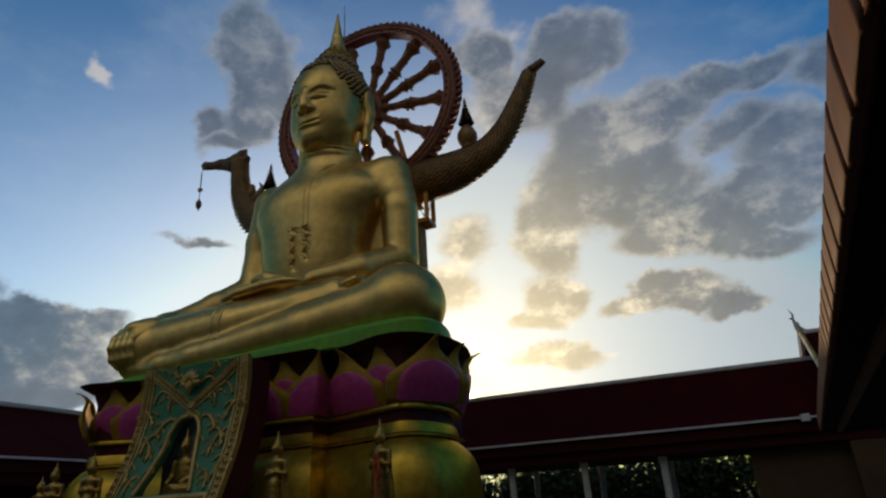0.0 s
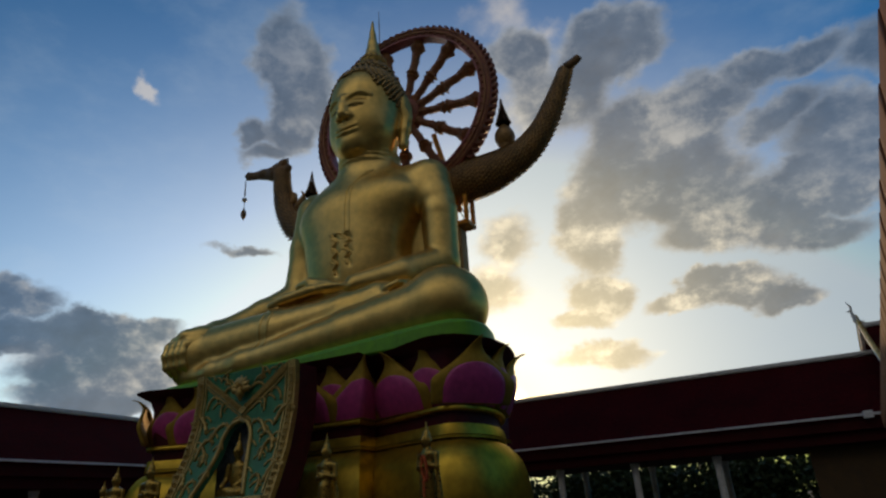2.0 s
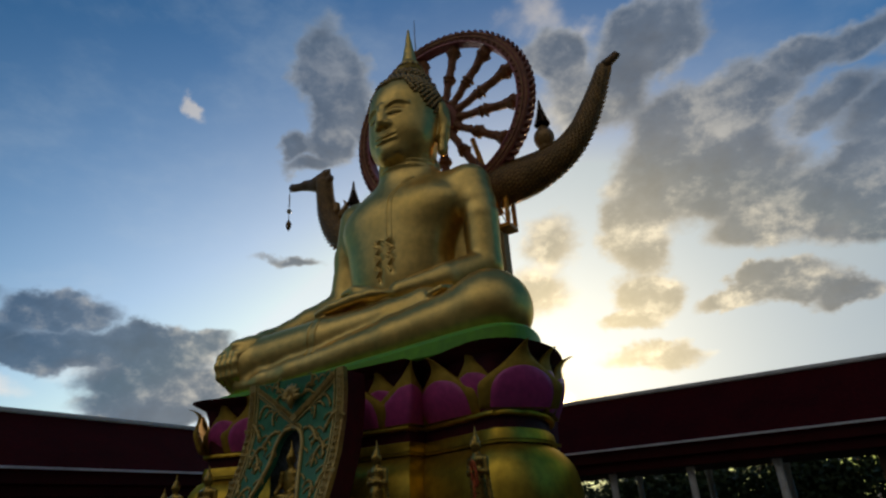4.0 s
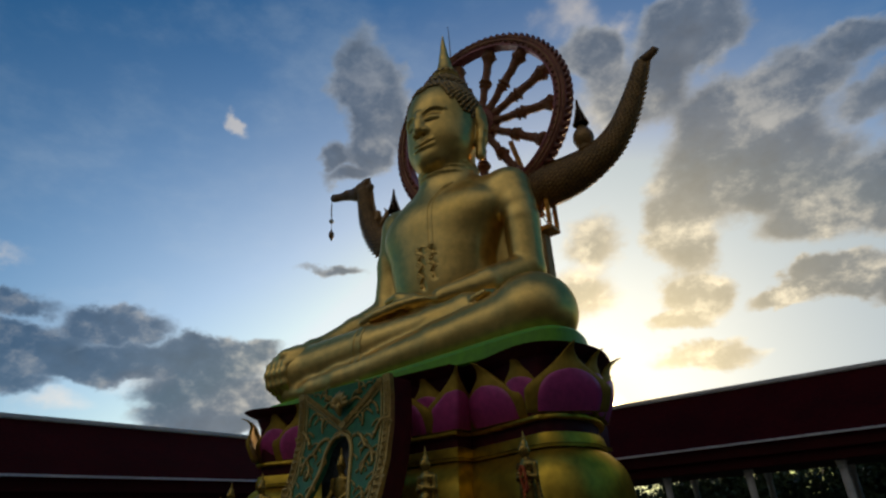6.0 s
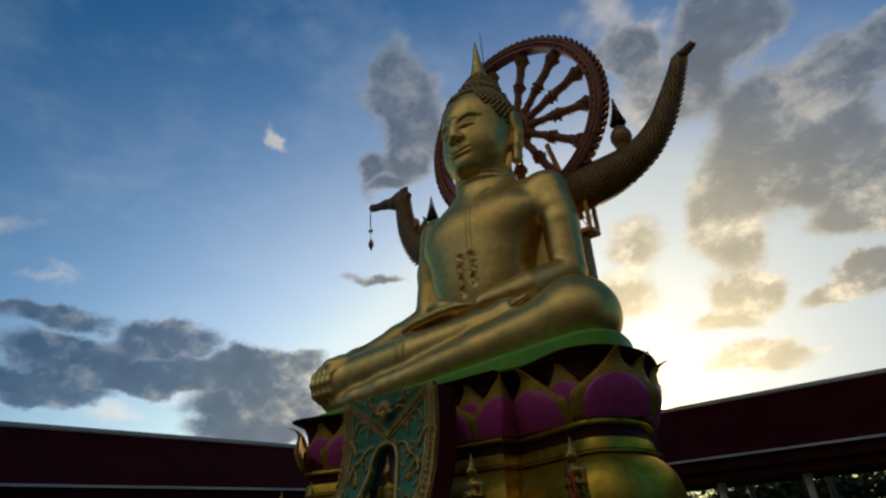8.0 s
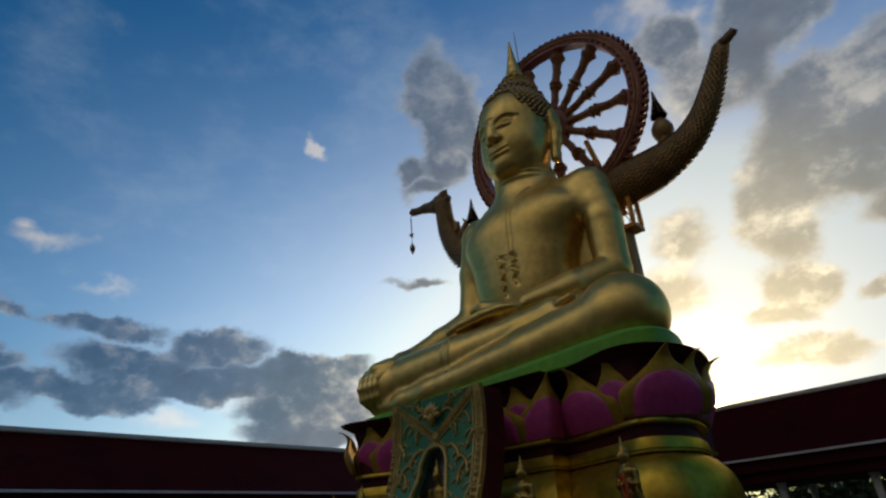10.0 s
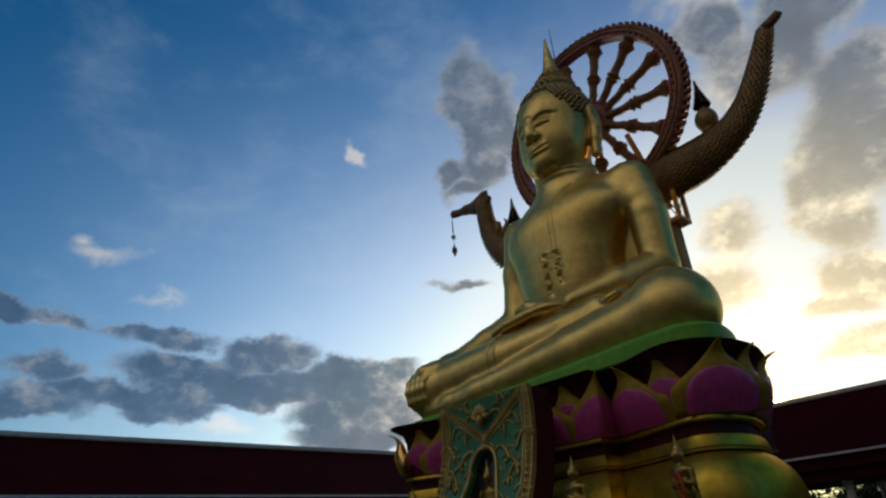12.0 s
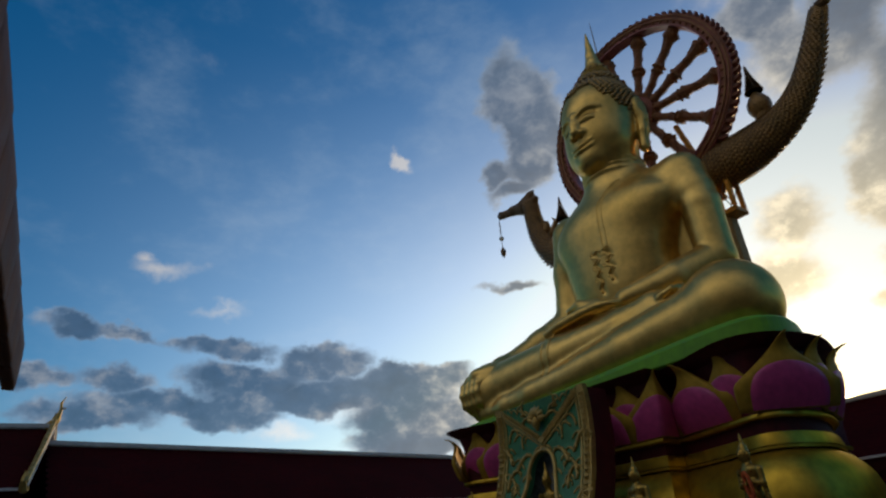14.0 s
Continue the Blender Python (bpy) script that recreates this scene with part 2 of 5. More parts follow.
GOLD = surface("gold_paint", (0.80, 0.56, 0.185), 0.35, 0.80, (0.62, 0.42, 0.12), 5.0, 0.7, 0.10, 0.14, 0.10, tint=(0.95, 0.80, 0.55))
GOLD_HAIR = surface("gold_curls", (0.42, 0.27, 0.09), 0.5, 0.6, None, 12.0, 1.5, 0.3, 0.2)
GOLD_BASE = surface("gold_plinth", (0.56, 0.37, 0.045), 0.36, 0.82, (0.48, 0.31, 0.035), 6.0, 1.1, 0.06, 0.2, 0.06, tint=(0.75, 0.55, 0.15))
PETAL_GOLD = surface("petal_gold", (0.42, 0.27, 0.04), 0.62, 0.2, (0.34, 0.21, 0.03), 8.0, 1.5, 0.12, 0.2, spec=0.2, tint=(0.8, 0.6, 0.3))
GOLD_FIGURE = surface("gold_figure", (0.45, 0.29, 0.06), 0.3, 0.8, (0.30, 0.18, 0.035), 14.0, 3.0, 0.25, 0.2)
GOLD_TRIM = surface("gold_trim", (0.56, 0.39, 0.12), 0.42, 0.5, (0.40, 0.265, 0.07), 20.0, 3.0, 0.3, 0.25)
EYE_BLACK = surface("eye_black", (0.015, 0.012, 0.01), 0.4, 0, None, 10, 2, 0.05)
WHEEL_RED = surface("wheel_red", (0.27, 0.065, 0.045), 0.5, 0.2, (0.18, 0.06, 0.03), 18.0, 2.5, 0.5, 0.4)
WHEEL_GOLD = surface("wheel_gold", (0.36, 0.17, 0.06), 0.62, 0.2, (0.22, 0.075, 0.04), 18.0, 2.5, 0.5, 0.4)
WHEEL_PINK = surface("wheel_pink", (0.38, 0.12, 0.13), 0.5, 0.1, None, 18.0, 2.5, 0.4, 0.3)
SCALE_GOLD = surface("scale_gold", (0.36, 0.20, 0.065), 0.45, 0.35, (0.24, 0.145, 0.05), 22.0, 3.0, 0.6, 0.4)
HULL_DARK = surface("hull_dark", (0.21, 0.115, 0.045), 0.5, 0.25, (0.14, 0.085, 0.035), 16.0, 3.0, 0.5, 0.4)
PINK = surface("petal_pink", (0.56, 0.075, 0.27), 0.36, 0.0, (0.46, 0.055, 0.22), 8.0, 1.4, 0.12, 0.16)
MAROON = surface("maroon_paint", (0.085, 0.009, 0.014), 0.6, 0.0, (0.055, 0.007, 0.010), 7.0, 1.3, 0.2, 0.25, spec=0.25)
GREEN = surface("cushion_green", (0.15, 0.42, 0.015), 0.55, 0.0, (0.12, 0.35, 0.02), 6.0, 1.0, 0.15, 0.15)
JADE = surface("panel_green", (0.048, 0.23, 0.105), 0.5, 0.0, (0.035, 0.175, 0.085), 9.0, 2.0, 0.25, 0.22)
NICHE = surface("niche_mirror_mosaic", (0.42, 0.43, 0.47), 0.35, 0.2, (0.26, 0.26, 0.3), 14.0, 6.0, 0.5, 0.4)
TILE_RED = surface("roof_tile_red", (0.055, 0.0045, 0.006), 0.8, 0.0, (0.038, 0.004, 0.005), 9.0, 0.8, 0.3, 0.3, spec=0.04)
FASCIA_RED = surface("fascia_red", (0.05, 0.004, 0.005), 0.7, 0.0, None, 8.0, 1.0, 0.2, 0.2, spec=0.15)
WHITE = surface("white_plaster", (0.70, 0.70, 0.70), 0.7, 0.0, (0.56, 0.56, 0.57), 7.0, 1.2, 0.2, 0.12)
GUTTER = surface("gutter_white", (0.72, 0.72, 0.74), 0.45, 0.0, (0.55, 0.55, 0.58), 9.0, 1.2, 0.1, 0.12)
# wall plaster with the shade under the eaves put into its base colour
SHADED_WALL = surface("shaded_ochre_wall", (0.085, 0.05, 0.02), 0.85, 0.0, (0.06, 0.034, 0.014), 6.0, 0.6, 0.25, 0.15)
TOWER_WALL = surface("tower_plaster", (0.50, 0.34, 0.15), 0.8, 0.0, (0.40, 0.26, 0.11), 6.0, 0.6, 0.2, 0.15)
EAVE_TILE = surface("eave_terracotta", (0.27, 0.075, 0.011), 0.75, 0.0, (0.19, 0.050, 0.009), 11.0, 2.5, 0.2, 0.2, per_object=0.12)
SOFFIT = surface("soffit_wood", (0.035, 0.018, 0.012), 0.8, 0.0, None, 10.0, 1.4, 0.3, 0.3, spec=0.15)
BEAM = surface("beam_wood", (0.34, 0.17, 0.07), 0.5, 0.0, None, 14.0, 2.0, 0.3, 0.3)
STEEL_YELLOW = surface("steel_yellow", (0.78, 0.36, 0.03), 0.5, 0.1, (0.60, 0.26, 0.03), 12.0, 2.0, 0.2, 0.25)
STEEL = surface("grey_steel", (0.25, 0.25, 0.26), 0.45, 0.7, None, 12.0, 2.0, 0.1)
BELL_CLEAR = surface("pale_bead", (0.75, 0.73, 0.66), 0.25, 0.0, None, 12.0, 2.0, 0.1)
ORANGE_CLOTH = surface("marigold_orange", (0.62, 0.13, 0.025), 0.8, 0.0, (0.45, 0.07, 0.02), 25.0, 6.0, 0.6, 0.35)
BARK = surface("bark", (0.10, 0.075, 0.05), 0.9, 0.0, None, 18.0, 3.0, 0.9, 0.4)
LEAF = surface("leaf_green", (0.040, 0.062, 0.018), 0.6, 0.0, (0.025, 0.042, 0.012), 3.0, 0.8, 0.1, 0.4, spec=0.2)
# unseen paving, kept dark so that less light bounces onto the plinth
PAVING = surface("paving_stone", (0.11, 0.10, 0.09), 0.8, 0.0, (0.08, 0.072, 0.065), 6.0, 0.35, 0.3, 0.2, per_object=0.1)
SOIL = surface("ground_soil", (0.20, 0.18, 0.14), 0.95, 0.0, (0.12, 0.14, 0.07), 2.0, 0.12, 0.5, 0.3)


# ---------------------------------------------------------------- mesh helpers
def mesh_of(name, verts, faces, material, smooth=False):
    me = bpy.data.meshes.new(name)
    me.from_pydata([tuple(v) for v in verts], [], faces)
    me.materials.append(material)
    if smooth:
        me.shade_smooth()
    me.update()
    return me


def put(name, me, parent=None, label="", m=None):
    ob = new(name, me)
    if parent:
        ob.parent = parent
    if m is not None:
        ob.matrix_basis = m
    return tagged(ob, label)


def part(name, bm, material, parent, label="", smooth=False):
    me = bpy.data.meshes.new(name)
    bmesh.ops.recalc_face_normals(bm, faces=bm.faces[:])
    bm.to_mesh(me)
    bm.free()
    me.materials.append(material)
    if smooth:
        me.shade_smooth()
    return put(name, me, parent, label)


def root(name, x, y, z, label, category, group="", kind=""):
    ob = new(name)
    ob.location = (x, y, z)
    ob.empty_display_size = 0.2
    return tagged(ob, label, category, group, kind)


def block(bm, x0, x1, y0, y1, z0, z1, bevel=0.0):
    r = bmesh.ops.create_cube(bm, size=1, matrix=Matrix.Translation(((x0 + x1) / 2, (y0 + y1) / 2, (z0 + z1) / 2)) @ Matrix.Diagonal((x1 - x0, y1 - y0, z1 - z0, 1)))
    if bevel:
        edges = list({e for v in r["verts"] for e in v.link_edges})
        bmesh.ops.bevel(bm, geom=edges, offset=bevel, segments=2, affect="EDGES")


def lathe(bm, profile, at=(0, 0, 0), sides=20, sx=1.0, sy=1.0):
    """Turn rows of (radius, height) round an upright axis."""
    rings = []
    for r, z in profile:
        rings.append([bm.verts.new((at[0] + sx * r * math.cos(2 * math.pi * k / sides), at[1] + sy * r * math.sin(2 * math.pi * k / sides), at[2] + z)) for k in range(sides)])
    for a, b in zip(rings, rings[1:]):
        for k in range(sides):
            bm.faces.new((a[k], a[(k + 1) % sides], b[(k + 1) % sides], b[k]))
    bm.faces.new(rings[0][::-1])
    bm.faces.new(rings[-1])


def tube(bm, points, radii, sides=8, up=(0, 1, 0), flat=1.0):
    """A tapering tube through points; flat squeezes it along up."""
    points = [Vector(p) for p in points]
    up = Vector(up).normalized()
    rings = []
    for i, p in enumerate(points):
        d = (points[min(i + 1, len(points) - 1)] - points[max(i - 1, 0)]).normalized()
        a = d.cross(up)
        a = a.normalized() if a.length > 1e-4 else d.orthogonal().normalized()
        b = a.cross(d).normalized()
        r = radii[i] if hasattr(radii, "__len__") else radii
        rings.append([bm.verts.new(p + a * r * math.cos(2 * math.pi * k / sides) + b * r * flat * math.sin(2 * math.pi * k / sides)) for k in range(sides)])
    for a, b in zip(rings, rings[1:]):
        for k in range(sides):
            bm.faces.new((a[k], a[(k + 1) % sides], b[(k + 1) % sides], b[k]))
    bm.faces.new(rings[0][::-1])
    bm.faces.new(rings[-1])


def glide(points, n):
    """n points on a smooth (Catmull-Rom) line through points of any dimension."""
    p = np.array(points, float)
    p = np.vstack([2 * p[0] - p[1], p, 2 * p[-1] - p[-2]])
    out = []
    for s in np.linspace(0, len(points) - 1 - 1e-9, n):
        i, u = int(s), s - int(s)
        a, b, c, d = p[i:i + 4]
        out.append(0.5 * (2 * b + (c - a) * u + (2 * a - 5 * b + 4 * c - d) * u * u + (3 * b - a - 3 * c + d) * u ** 3))
    return np.array(out)


# ---------------------------------------------------------------- smooth solid modelling for sculpture
class Clay:
    """A signed distance field on a grid, to which rounded forms are added and which is then skinned."""

    def __init__(self, low, high, step):
        self.low, self.step = np.array(low, float), step
        self.n = np.ceil((np.array(high) - self.low) / step).astype(int) + 1
        self.f = np.full(self.n, 9.0, np.float32)

    def window(self, low, high, margin):
        a = np.clip(((np.array(low) - margin - self.low) / self.step).astype(int), 0, self.n)
        b = np.clip(((np.array(high) + margin - self.low) / self.step).astype(int) + 2, 0, self.n)
        cut = tuple(slice(i, j) for i, j in zip(a, b))
        axes = [(np.arange(i, j) * self.step + o).astype(np.float32) for i, j, o in zip(a, b, self.low)]
        return cut, np.meshgrid(*axes, indexing="ij", sparse=True)

    def join(self, cut, d, k, carve=False):
        old = self.f[cut]
        if carve:
            h = np.clip(0.5 - 0.5 * (old + d) / k, 0, 1)
            self.f[cut] = old * (1 - h) - d * h + k * h * (1 - h)
        else:
            h = np.clip(0.5 + 0.5 * (old - d) / k, 0, 1)
            self.f[cut] = old * (1 - h) + d * h - k * h * (1 - h)

    def limb(self, a, b, ra, rb, k=0.15, carve=False):
        a, b = np.array(a, float), np.array(b, float)
        r = max(ra, rb)
        cut, (x, y, z) = self.window(np.minimum(a, b) - r, np.maximum(a, b) + r, k + 0.3)
        ab = b - a
        t = np.clip(((x - a[0]) * ab[0] + (y - a[1]) * ab[1] + (z - a[2]) * ab[2]) / max(ab @ ab, 1e-9), 0, 1)
        d = np.sqrt((x - a[0] - t * ab[0]) ** 2 + (y - a[1] - t * ab[1]) ** 2 + (z - a[2] - t * ab[2]) ** 2) - (ra + t * (rb - ra))
        self.join(cut, d, k, carve)

    def chain(self, points, radii, k=0.15, carve=False):
        for i in range(len(points) - 1):
            self.limb(points[i], points[i + 1], radii[i], radii[i + 1], k, carve)

    def ball(self, c, r, k=0.15, carve=False, turn=0.0):
        """An ellipsoid; turn: degrees round the upright axis."""
        m = max(r)
        cut, (x, y, z) = self.window(np.array(c) - m, np.array(c) + m, k + 0.3)
        s, o = math.sin(radians(turn)), math.cos(radians(turn))
        u, v = (x - c[0]) * o + (y - c[1]) * s, -(x - c[0]) * s + (y - c[1]) * o
        q = np.sqrt((u / r[0]) ** 2 + (v / r[1]) ** 2 + ((z - c[2]) / r[2]) ** 2)
        g = np.sqrt((u / r[0] ** 2) ** 2 + (v / r[1] ** 2) ** 2 + ((z - c[2]) / r[2] ** 2) ** 2)
        self.join(cut, (q * (q - 1) / np.maximum(g, 1e-3)).astype(np.float32), k, carve)

    def front(self, x, z):
        """The y at which the form is first met from the front."""
        i, k = (int(round((v - o) / self.step)) for v, o in ((x, self.low[0]), (z, self.low[2])))
        line = self.f[i, :, k]
        j = int(np.argmax(line < 0))
        t = line[j - 1] / (line[j - 1] - line[j]) if j > 0 else 0
        return self.low[1] + (j - 1 + t) * self.step

    def skin(self):
        f, n = self.f, self.n
        f[0], f[-1], f[:, 0], f[:, -1], f[:, :, 0], f[:, :, -1] = (np.maximum(s, 1e-3) for s in (f[0], f[-1], f[:, 0], f[:, -1], f[:, :, 0], f[:, :, -1]))
        inside = f < 0
        m = tuple(n - 1)
        total, count = np.zeros(m + (3,), np.float32), np.zeros(m, np.int8)
        for axis in range(3):
            for p in (0, 1):
                for q in (0, 1):
                    o = [p, q]
                    o.insert(axis, 0)
                    a = tuple(slice(o[i], o[i] + m[i]) for i in range(3))
                    o2 = list(o)
                    o2[axis] = 1
                    b = tuple(slice(o2[i], o2[i] + m[i]) for i in range(3))
                    fa, fb = f[a], f[b]
                    hit = inside[a] != inside[b]
                    t = np.where(hit, fa / np.where(hit, fa - fb, 1), 0)
                    for i in range(3):
                        total[..., i] += hit * (t if i == axis else o[i])
                    count += hit
        some = count > 0
        index = np.full(m, -1, np.int64)
        index[some] = np.arange(some.sum())
        verts = (np.argwhere(some) + total[some] / count[some][:, None]) * self.step + self.low
        faces = []
        for axis in range(3):
            u, v = [i for i in range(3) if i != axis]
            if axis == 1:
                u, v = v, u
            a = [slice(1, m[i]) for i in range(3)]
            a[axis] = slice(0, m[axis])
            b = list(a)
            b[axis] = slice(1, m[axis] + 1)
            ia, ib = inside[tuple(a)], inside[tuple(b)]
            for way, hit in ((1, ia & ~ib), (-1, ~ia & ib)):
                c = np.argwhere(hit)
                for i in range(3):
                    if i != axis:
                        c[:, i] += 1
                du, dv = np.zeros(3, int), np.zeros(3, int)
                du[u], dv[v] = 1, 1
                ring = [c - du - dv, c - dv, c, c - du][::way]
                faces.append(np.stack([index[tuple(r.T)] for r in ring], 1))
        return verts, np.vstack(faces)

# ---------------------------------------------------------------- ground
bm = bmesh.new()
bmesh.ops.create_grid(bm, x_segments=24, y_segments=24, size=900)
tagged(part("ground", bm, SOIL, None, "dry soil and grass round the temple court"), kind="structure")
bm = bmesh.new()
block(bm, -18.0, 12.0, -9.0, 21.2, -0.2, 0.004)
tagged(part("pavement", bm, PAVING, None, "stone paving of the court, darkened to cut bounced light"), kind="structure")


# ---------------------------------------------------------------- roofed galleries round the court
def tiled_slope(name, length, eave, ridge, parent, seed, course=0.16, wide=0.135):
    """Overlapping tiles from the eave line (y, z) up to the ridge line, along +x."""
    rnd = random.Random(seed)
    bm_v, bm_f = [], []
    run, rise = ridge[0] - eave[0], ridge[1] - eave[1]
    n = int(math.hypot(run, rise) / course)
    slope = Vector((0, run, rise)).normalized()
    up = Vector((0, -rise, run)).normalized() * (1 if run > 0 else -1)
    for i in range(n):
        base = Vector((0, eave[0], eave[1])) + slope * (i * math.hypot(run, rise) / n)
        for k in range(int(length / wide)):
            x = k * wide + (wide / 2 if i % 2 else 0)
            lift = 0.016 + 0.006 * rnd.random()
            o = len(bm_v)
            w = wide * 0.47
            c = base + Vector((x, 0, 0))
            bm_v += [c + Vector((-w, 0, 0)) + up * lift, c + Vector((w, 0, 0)) + up * lift, c + Vector((w, 0, 0)) + slope * course * 1.2 + up * 0.006, c + Vector((-w, 0, 0)) + slope * course * 1.2 + up * 0.006, c + Vector((-w, 0, 0)), c + Vector((w, 0, 0)), c - slope * 0.045 + up * lift]
            bm_f += [(o, o + 1, o + 2, o + 3), (o + 4, o + 5, o + 1, o), (o, o + 6, o + 1)]
    ob = put(name, mesh_of(name, bm_v, bm_f, TILE_RED), parent, "courses of small dark red roof tiles")
    return tagged(ob, kind="stuff")


def gallery(name, length, m, eave_z, ridge_z, run, label, columns, gutter=True, tiles=True, wall=None, trim=0.21):
    """An open colonnade along +x, whose court side faces -y. m places it; y = 0 is the gutter line."""
    g = root(name, 0, 0, 0, label, "gallery")
    g.matrix_basis = m
    bm = bmesh.new()
    for s, y0 in ((1, 0.06), (-1, 2 * run - 0.06)):
        v = [bm.verts.new(p) for p in ((0, y0, eave_z - 0.02), (length, y0, eave_z - 0.02), (length, run, ridge_z - 0.05), (0, run, ridge_z - 0.05), (0, y0, eave_z - 0.12), (length, y0, eave_z - 0.12), (length, run, ridge_z - 0.2), (0, run, ridge_z - 0.2))]
        for f in ((0, 1, 2, 3), (7, 6, 5, 4), (0, 4, 5, 1), (1, 5, 6, 2), (2, 6, 7, 3), (3, 7, 4, 0)):
            bm.faces.new([v[i] for i in f])
    part("roof_deck", bm, TILE_RED, g)
    if tiles:
        tiled_slope("tiles", length, (0.04, eave_z), (run, ridge_z - 0.02), g, 3)
    bm = bmesh.new()
    block(bm, 0, length, run - 0.16, run + 0.16, ridge_z - 0.06, ridge_z + trim - 0.12, 0.03)
    part("ridge_cap", bm, WHITE, g, "pale plaster ridge cap")
    for k, (y0, y1, z0, z1) in enumerate(((0.10, 0.2, eave_z - 0.42, eave_z - 0.06), (0.26, 0.40, eave_z - 0.74, eave_z - 0.40), (2 * run - 0.4, 2 * run - 0.1, eave_z - 0.6, eave_z - 0.1))):
        bm = bmesh.new()
        block(bm, 0, length, y0, y1, z0, z1, 0.01)
        part("fascia", bm, FASCIA_RED, g)
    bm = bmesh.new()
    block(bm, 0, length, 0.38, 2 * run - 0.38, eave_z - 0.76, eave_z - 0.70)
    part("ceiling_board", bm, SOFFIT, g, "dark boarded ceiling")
    if gutter:
        bm = bmesh.new()
        v = [(0, -0.035), (0, 0.025), (0.035, 0.032), (0.05, 0.025), (0.05, -0.025), (0.035, -0.035)]
        rows = [[bm.verts.new((x, -0.03 + a, eave_z - 0.02 + b)) for a, b in v] for x in (0, length)]
        for k in range(6):
            bm.faces.new((rows[0][k], rows[0][(k + 1) % 6], rows[1][(k + 1) % 6], rows[1][k]))
        bm.faces.new(rows[0])
        bm.faces.new(rows[1][::-1])
        part("gutter", bm, GUTTER, g, "white metal gutter")
    shaft = bmesh.new()
    lathe(shaft, [(0.18, 0), (0.18, 0.12), (0.14, 0.16), (0.12, 0.3), (0.108, eave_z - 1.0), (0.125, eave_z - 0.96), (0.13, eave_z - 0.88), (0.15, eave_z - 0.84), (0.15, eave_z - 0.76)], (0, 0, 0), 16)
    me = bpy.data.meshes.new("column")
    bmesh.ops.recalc_face_normals(shaft, faces=shaft.faces[:])
    shaft.to_mesh(me)
    me.materials.append(WHITE)
    for x in columns:
        for y in (0.72, 2 * run - 0.72):
            put("column", me, g, m=Matrix.Translation((x, y, 0)))
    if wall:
        # the wall's dark colour carries the roof's shade
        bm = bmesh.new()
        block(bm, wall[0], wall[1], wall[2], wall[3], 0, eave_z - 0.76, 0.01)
        part("wall", bm, SHADED_WALL, g, "plaster wall with the shade under the roof in its colour")
    return g


def gable_trim(parent, x, eave, ridge, run, face, horn=None):
    """Bargeboards with gilded teeth and a horn-like finial on a gable at x; face: +1 or -1, the way the gable looks."""
    for s in (1, -1):
        ys = [run - s * run * u for u in np.linspace(0, 1.08, 15)]
        zs = [ridge + 0.1 - (ridge - eave) * (u ** 0.92) for u in np.linspace(0, 1.08, 15)]
        bm = bmesh.new()
        rows = []
        for y, z in zip(ys, zs):
            rows.append([bm.verts.new((x + face * a, y, z + b)) for a, b in ((0, -0.1), (0.1, -0.1), (0.1, 0.1), (0, 0.1))])
        for a, b in zip(rows, rows[1:]):
            for k in range(4):
                bm.faces.new((a[k], a[(k + 1) % 4], b[(k + 1) % 4], b[k]))
        bm.faces.new(rows[0])
        bm.faces.new(rows[-1][::-1])
        part("bargeboard", bm, WHITE, parent, "white bargeboard")
        bm = bmesh.new()
        for y, z in zip(ys, zs):
            tube(bm, [(x + face * 0.06, y, z + 0.12), (x + face * 0.06, y - s * 0.02, z + 0.2), (x + face * 0.06, y + s * 0.06, z + 0.32)], [0.07, 0.06, 0.008], 5)
        pts = [(x + face * 0.08, y, z + 0.17) for y, z in zip(ys, zs)]
        tube(bm, pts, 0.05, 6)
        part("gilded_teeth", bm, GOLD_TRIM, parent, "gilded toothed edge")
        bm = bmesh.new()
        y, z = ys[-1], zs[-1]
        tube(bm, [(x + face * 0.06, y, z), (x + face * 0.06, y - s * 0.22, z - 0.02), (x + face * 0.06, y - s * 0.34, z + 0.14), (x + face * 0.06, y - s * 0.3, z + 0.36)], [0.12, 0.1, 0.06, 0.01], 6, (1, 0, 0))
        part("lower_horn", bm, GOLD_TRIM, parent)
    bm = bmesh.new()
    tube(bm, [(x - face * 0.12, run, ridge - 0.05), (x + face * 0.1, run, ridge + 0.22), (x + face * 0.16, run, ridge + 0.5), (x + face * 0.14, run, ridge + 0.72), (x + face * 0.24, run, ridge + 0.9)], [0.16, 0.10, 0.045, 0.035, 0.008], 8, (0, 1, 0))
    tube(bm, [(x + face * 0.15, run, ridge + 0.56), (x + face * 0.3, run, ridge + 0.56)], [0.05, 0.005], 6)
    part("horn_finial", bm, horn or WHITE, parent, "horn-shaped roof finial", True)


back_gallery = gallery("back_gallery", 28.4, pose(-23.2, 21.8, 0), 3.50, 5.55, 2.4, "long dark red tiled gallery with white columns and gutter", [23.2 - 6.73 - 2.585 * k for k in range(-2, 7)][::1], wall=(24.25, 28.6, 0.72, 0.95))
bm = bmesh.new()
block(bm, 25.82, 26.06, -0.2, 0.02, 3.36, 3.56, 0.01)
part("gutter_box", bm, GUTTER, back_gallery, "white rainwater box")
end_hall = gallery("end_hall", 14.0, pose(3.66, 21.5, 0), 4.2, 6.45, 2.7, "taller red tiled hall with a white gable and horn finial", [], gutter=False, wall=(0.1, 14.0, 0.6, 0.9))
gable_trim(end_hall, 0.0, 4.2, 6.45, 2.7, -1)
